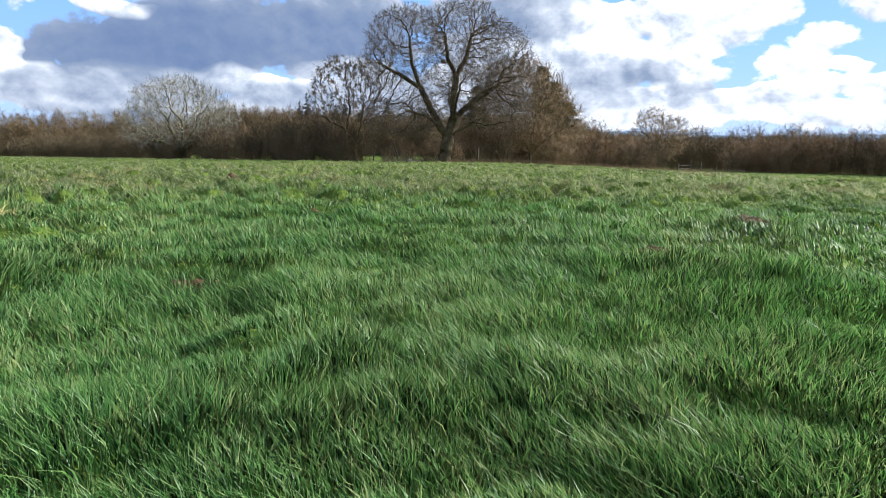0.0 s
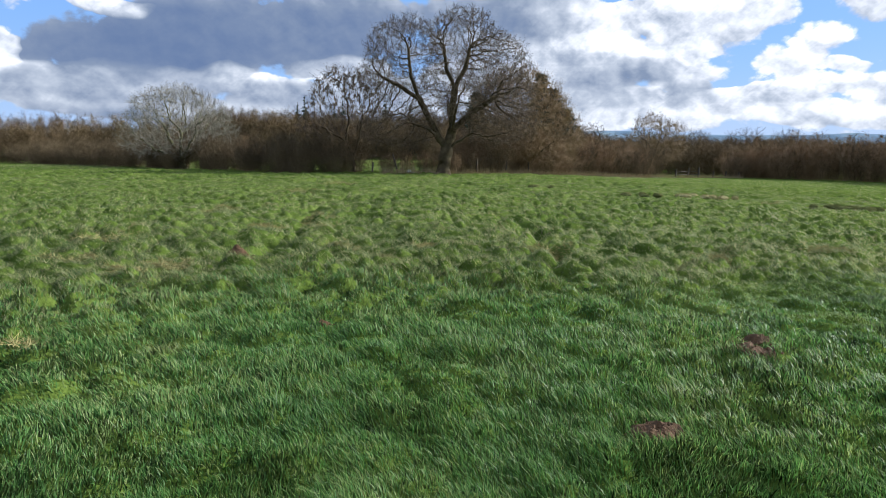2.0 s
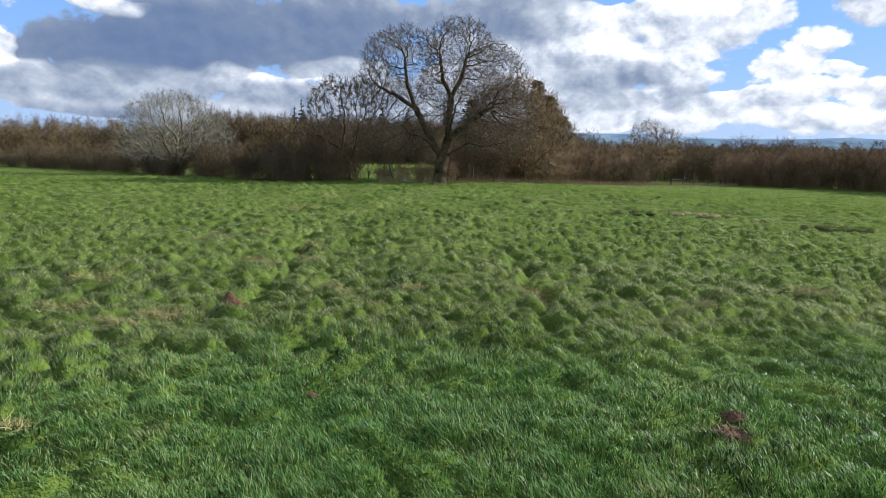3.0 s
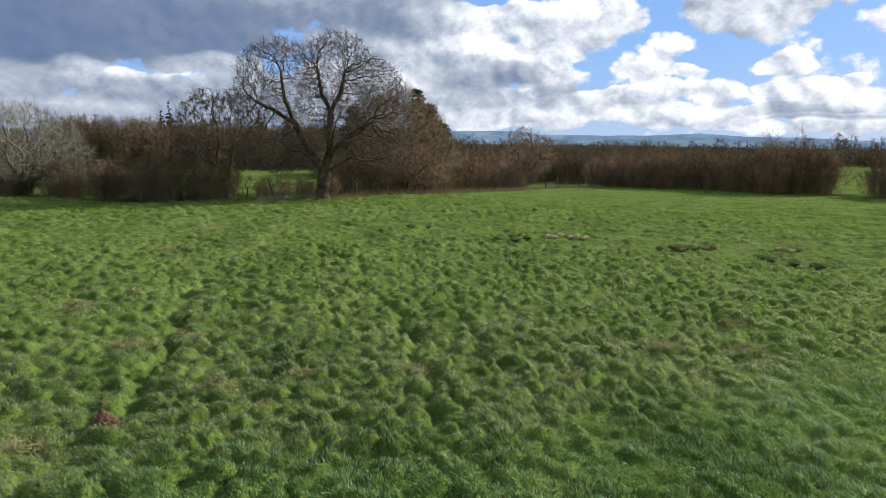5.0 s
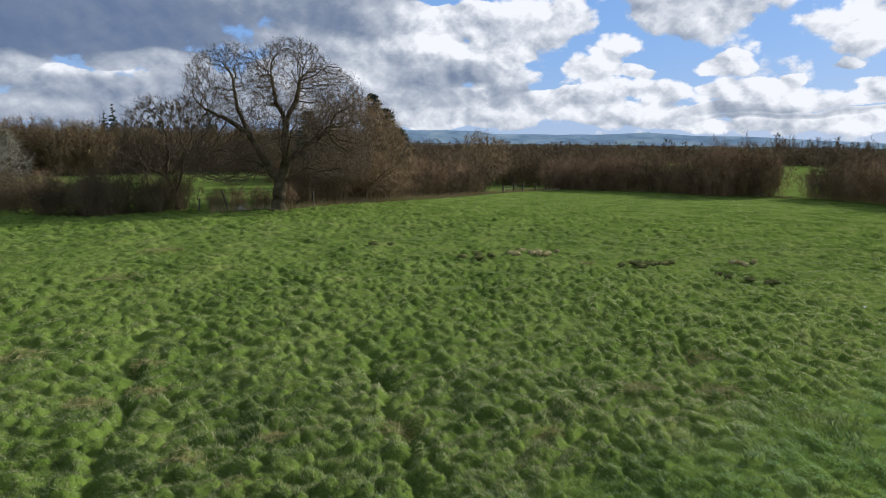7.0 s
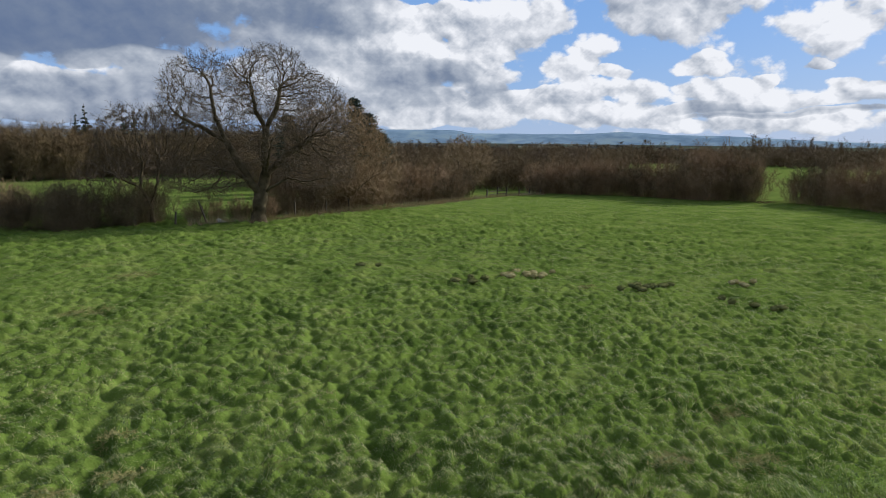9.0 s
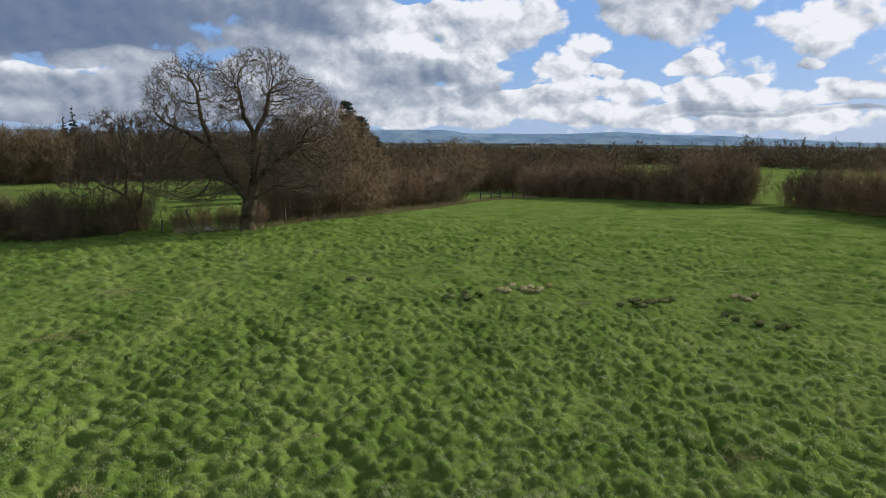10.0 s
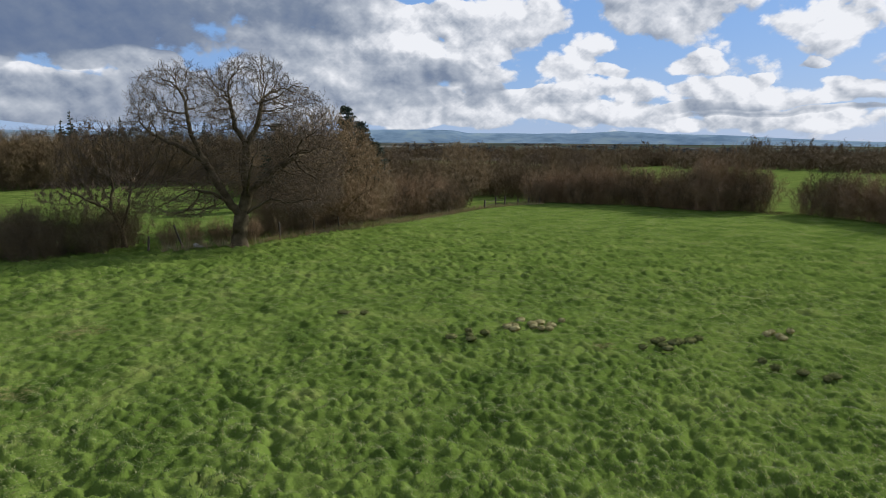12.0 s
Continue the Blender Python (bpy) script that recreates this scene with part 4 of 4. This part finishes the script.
conifer(at(14.2, 89.0), 14.4, 3.8, "dark green conifer rising behind the sallow", 1, "pine_tree")
conifer(at(16.4, 91.0), 12.8, 4.4, "dark green conifer rising behind the sallow", 2, "pine_tree")
conifer(at(18.4, 92.0), 10.0, 4.8, "dark green conifer rising behind the sallow", 6, "pine_tree")
conifer(at(5.2, 96.0), 12.2, 4.2, "dark green conifer seen through the oak", 10, "pine_tree")
for x, y, h, seed in ((-38.5, 168, 17.0, 3), (-40.8, 169, 15.0, 4), (-28.0, 168, 15.4, 5), (-30.2, 167, 14.0, 7), (-16.0, 166, 16.2, 8), (-9.0, 166, 15.2, 9)):
    conifer(at(x, y), h, 3.4, "dark spruce standing above the leafless wood", seed)

# ---- fence by the willow ----
def post(place, height, radius, label, tilt=0.0, group="fence posts"):
    bm = bmesh.new()
    bmesh.ops.create_cone(bm, cap_ends=True, segments=9, radius1=radius, radius2=radius * 0.9, depth=height + 0.3)
    bmesh.ops.translate(bm, verts=bm.verts, vec=(0, 0, (height - 0.3) / 2))
    for v in bm.verts:
        v.co.x += 0.01 * noise.noise(v.co * 5 + Vector(place))
    bmesh.ops.bevel(bm, geom=[e for e in bm.edges if e.verts[0].co.z > height - 0.4 and e.verts[1].co.z > height - 0.4 and abs(e.verts[0].co.z - e.verts[1].co.z) < 0.02], offset=0.015, segments=1)
    me = bpy.data.meshes.new("fence_post")
    bm.to_mesh(me)
    bm.free()
    ob = part("fence_post", me, POST)
    ob.location, ob.rotation_euler = place, (0, tilt, 0)
    return tagged(ob, label, "fence post", group)


fence = [(36.0, 91.6, 1.1), (38.7, 93.6, 1.35), (40.6, 94.2, 1.35), (43.8, 96.0, 0.9), (46.4, 97.2, 0.9), (49.0, 98.2, 0.9)]
for x, y, h in fence:
    post(at(x, y, 0.0), h * 1.2, 0.13, "weathered wooden fence post at the field's corner", 0.03)
for (ax, ay, ah), (bx, by, bh) in list(zip(fence, fence[1:]))[:2]:
    for f in (0.4, 0.78):
        p0, p1 = np.array(at(ax, ay, -ah * f)), np.array(at(bx, by, -bh * f))
        me_v, me_q = tubes(p0[None], p1[None], np.array([0.045]), np.array([0.04]), 6)
        tagged(part("fence_rail", mesh("fence_rail", me_v, None, me_q), POST), "weathered grey fence rail between two posts", "fence rail", "fence rails")
for x, y, h, tl in ((-4.0, 54.9, 1.9, -0.28), (-6.4, 54.6, 1.2, 0.1), (3.4, 58.2, 1.3, 0.0), (6.6, 61.4, 1.3, 0.05), (9.3, 63.9, 1.3, -0.05)):
    post(at(x, y, 0.0), h, 0.08, "dark old fence stake leaning in the hedge", tl, "hedge stakes")


# ---- soil, stones and small marks on the field ----
def molehill(x, y, size, tall, label, seed):
    """A heap of loose crumbled earth."""
    r = np.random.default_rng(seed)
    bm = bmesh.new()
    n, m = 26, 11
    rings = []
    for i in range(m):
        f = i / (m - 1)
        ring_ = []
        for k in range(n):
            an = k / n * 6.2832
            rr = size * f * (1 + 0.35 * noise.noise(Vector((math.cos(an) * 1.6, math.sin(an) * 1.6, seed))))
            px, py = rr * math.cos(an) * 1.25, rr * math.sin(an)
            h = tall * (1 - f * f) + 0.03 * noise.noise(Vector((px * 16, py * 16, seed))) + 0.02 * noise.noise(Vector((px * 40, py * 40, seed)))
            z = float(surface(np.array(x + px), np.array(y + py))) + h * (1 - f**4) + (-0.03 if f == 1 else min(0.03, tall * 0.4))
            ring_.append(bm.verts.new((px, py, z)))
        rings.append(ring_)
    for a_, b_ in zip(rings, rings[1:]):
        for k in range(n):
            try:
                bm.faces.new((a_[k], b_[k], b_[(k + 1) % n], a_[(k + 1) % n]))
            except ValueError:
                pass
    bmesh.ops.remove_doubles(bm, verts=bm.verts, dist=0.0005)
    me = bpy.data.meshes.new("soil_heap")
    bm.to_mesh(me)
    bm.free()
    root = tagged(new("molehill"), label, "molehill", "molehills")
    root.location = (x, y, 0)
    part("soil_heap", me, SOIL, root)
    k = 110
    V, F, count = [], [], 0
    for _ in range(k):
        an, rr = r.random() * 6.28, size * 1.25 * r.random() ** 0.6
        px, py, s = rr * math.cos(an) * 1.25, rr * math.sin(an), size * (0.03 + 0.07 * r.random() ** 2)
        z = float(surface(np.array(x + px), np.array(y + py))) + tall * max(0, 1 - (rr / size) ** 2) + min(0.03, tall * 0.4) + s * 0.3
        c = np.array([[1, 0, 0], [-1, 0, 0], [0, 1, 0], [0, -1, 0], [0, 0, 0.8], [0, 0, -0.8]]) * s * (0.7 + 0.6 * r.random((6, 3))) + np.array([px, py, z])
        V.append(c)
        F.append(np.array([[0, 2, 4], [2, 1, 4], [1, 3, 4], [3, 0, 4], [2, 0, 5], [1, 2, 5], [3, 1, 5], [0, 3, 5]]) + count)
        count += 6
    tagged(part("clods", mesh("clods", np.vstack(V), np.vstack(F)), SOIL, root), kind="stuff")
    return root


for i, (x, y, size, tall, label) in enumerate(MOLEHILLS):
    molehill(x, y, size, tall, label, i + 1)


def tussock_patch(spots, name, label, mat, tall):
    """Rounded grass tussocks with a skin of short dead blades."""
    for i, (x, y, s) in enumerate(spots):
        r = np.random.default_rng(900 + i)
        n = 140
        d = unit(r.standard_normal((n, 3)) + np.array([0, 0, 0.6]))
        d[:, 2] = np.abs(d[:, 2])
        base = d * np.array([s, s * 0.8, tall])
        tip = base + unit(d * 0.8 + 0.5 * r.standard_normal((n, 3))) * 0.06
        v, t = spikes(base * 0.9, tip, np.full(n, 0.006))
        z0 = float(surface(np.array(x), np.array(y)))
        bm = bmesh.new()
        bmesh.ops.create_icosphere(bm, subdivisions=3, radius=1.0)
        for vert in bm.verts:
            k = 1 + 0.18 * noise.noise(vert.co * 2.2 + Vector((x, y, 0)))
            vert.co = Vector((vert.co.x * s * k, vert.co.y * s * 0.8 * k, vert.co.z * tall * k))
        me = bpy.data.meshes.new("mound")
        bm.to_mesh(me)
        bm.free()
        root = thing(name, (x, y, float(ground(x, y)) + 0.05), label, "tussock", "grass tussocks")
        part("mound", me, mat, root)
        tagged(part("blades", mesh("blades", v, t), mat, root), kind="stuff")


tr = np.random.default_rng(41)
brown = [(12.4 + 0.8 * tr.standard_normal(), 27.7 + 0.45 * tr.standard_normal(), 0.16 + 0.08 * tr.random()) for i in range(14)]
tussock_patch(brown, "grass_tussock", "rounded straw-brown grass tussock in the pasture", DEAD, 0.11)
for cx, cy, sx, sy, count in ((16.6, 24.2, 1.1, 0.35, 11), (9.1, 27.1, 0.6, 0.35, 5), (18.6, 21.6, 0.6, 0.3, 2), (19.8, 20.0, 0.5, 0.3, 3), (5.0, 31.4, 0.7, 0.4, 3)):
    dark = [(cx + sx * tr.standard_normal(), cy + sy * tr.standard_normal(), 0.15 + 0.10 * tr.random()) for i in range(count)]
    tussock_patch(dark, "grass_tussock", "dark grey-green rushy tussock in the pasture", RUSH, 0.10)
rusty = [(22.5 + 0.5 * tr.standard_normal(), 24.1 + 0.4 * tr.standard_normal(), 0.15 + 0.08 * tr.random()) for i in range(5)]
tussock_patch(rusty, "grass_tussock", "rounded straw-brown grass tussock in the pasture", DEAD, 0.11)


def dead_patch(x, y, size, seed, mat=None, label="worn patch of straw-coloured dead grass"):
    """A worn patch where dead grass lies among the green."""
    r = np.random.default_rng(seed)
    n = int(900 * size)
    a, rr = r.random(n) * 6.283, size * r.random(n) ** 0.7
    px, py = x + rr * np.cos(a) * 1.4, y + rr * np.sin(a)
    p = np.stack([px, py, surface(px, py) + 0.01], 1)
    tip = p + np.stack([0.07 * r.standard_normal(n) - 0.02, 0.07 * r.standard_normal(n), 0.02 + 0.06 * r.random(n)], 1)
    v, t = spikes(p, tip, np.full(n, 0.005))
    return tagged(part("dead_grass", mesh("dead_grass", v, t), mat or DEAD), label, "grass", kind="stuff")


worn = [
    (-2.5, 12.95, 0.3), (-3.5, 12.6, 0.3), (-1.45, 9.9, 0.25), (-0.1, 10.35, 0.2), (1.95, 10.1, 0.3), (4.3, 9.2, 0.25), (6.95, 10.6, 0.35), (8.6, 10.25, 0.45), (-5.7, 15.9, 0.4),
    (-6.0, 25.5, 0.7), (9.7, 12.1, 0.35), (-5.5, 31.9, 0.8), (13.7, 24.4, 0.4), (-2.85, 14.6, 0.3), (-3.27, 4.95, 0.14), (-5.8, 10.6, 0.4), (-3.65, 8.4, 0.25), (-5.15, 8.65, 0.3), (-3.9, 7.75, 0.2),
]
for i, (x, y, size) in enumerate(worn):
    dead_patch(x, y, size, 300 + i)
for i, (x, y) in enumerate(((70.6, 70.2), (71.6, 69.4), (72.6, 70.6), (70.0, 68.6))):
    dead_patch(x, y, 1.5, 340 + i, SOIL, "trodden muddy litter in the hedge gap")



def boulder(x, y, s, label):
    bm = bmesh.new()
    bmesh.ops.create_icosphere(bm, subdivisions=3, radius=s)
    for v in bm.verts:
        v.co *= 1 + 0.35 * noise.noise(v.co * 2 / s + Vector((x * 3, y * 3, 0)))
        v.co.z *= 0.8
    me = bpy.data.meshes.new("boulder")
    bm.to_mesh(me)
    bm.free()
    ob = part("boulder", me, STONE)
    ob.location = at(x, y, -s * 0.4)
    return tagged(ob, label, "stone", "pale stones")


for x, y, s in ((-3.0, 54.4, 0.2), (-2.6, 54.5, 0.16), (-2.75, 54.7, 0.22), (18.8, 15.3, 0.04)):
    boulder(x, y, s, "pale stone lying in the grass")


# dry grass along the hedge foot
def dry_strip(line, per_metre, width, tall):
    r = np.random.default_rng(63)
    P = []
    for (ax, ay), (bx, by) in zip(line, line[1:]):
        le = math.hypot(bx - ax, by - ay)
        n = int(le * per_metre)
        f = r.random(n)
        nx, ny = -(by - ay) / le, (bx - ax) / le
        off = width * r.standard_normal(n)
        P.append(np.stack([ax + (bx - ax) * f + nx * off, ay + (by - ay) * f + ny * off], 1))
    P = np.vstack(P)
    n = len(P)
    p = np.concatenate([P, surface(P[:, 0], P[:, 1])[:, None] - 0.02], 1)
    tip = p + np.stack([0.25 * r.standard_normal(n), 0.25 * r.standard_normal(n), 0.6 + 0.6 * r.random(n)], 1) * (tall * (0.5 + r.random(n)))[:, None]
    v, t = spikes(p, tip, np.full(n, 0.014))
    return tagged(part("dry_grass", mesh("dry_grass", v, t), DRY), "straw-coloured dead grass along the hedge foot", "grass", kind="stuff")


dry_strip([(-5.4, 53.9), (0, 55.0), (5, 59.2), (11, 64.8), (19, 73), (34, 90), (42, 95.3), (49, 97)], 70, 0.45, 0.55)

# seed bunches of the ash
r = np.random.default_rng(5)
tips = apos[(arad < 0.026) & (apos[:, 2] > 3.2)]
tips = tips[r.permutation(len(tips))[:300]]
n, m = len(tips), 10
tp = np.repeat(tips, m, 0) + 0.05 * r.standard_normal((n * m, 3))
v, t = spikes(tp, tp + np.array([0, 0, -0.22]) + 0.09 * r.standard_normal((n * m, 3)), np.full(n * m, 0.024))
tagged(part("seed_bunches", mesh("seed_bunches", v, t), TWIG, ash, "dark hanging seed bunches"), kind="stuff")
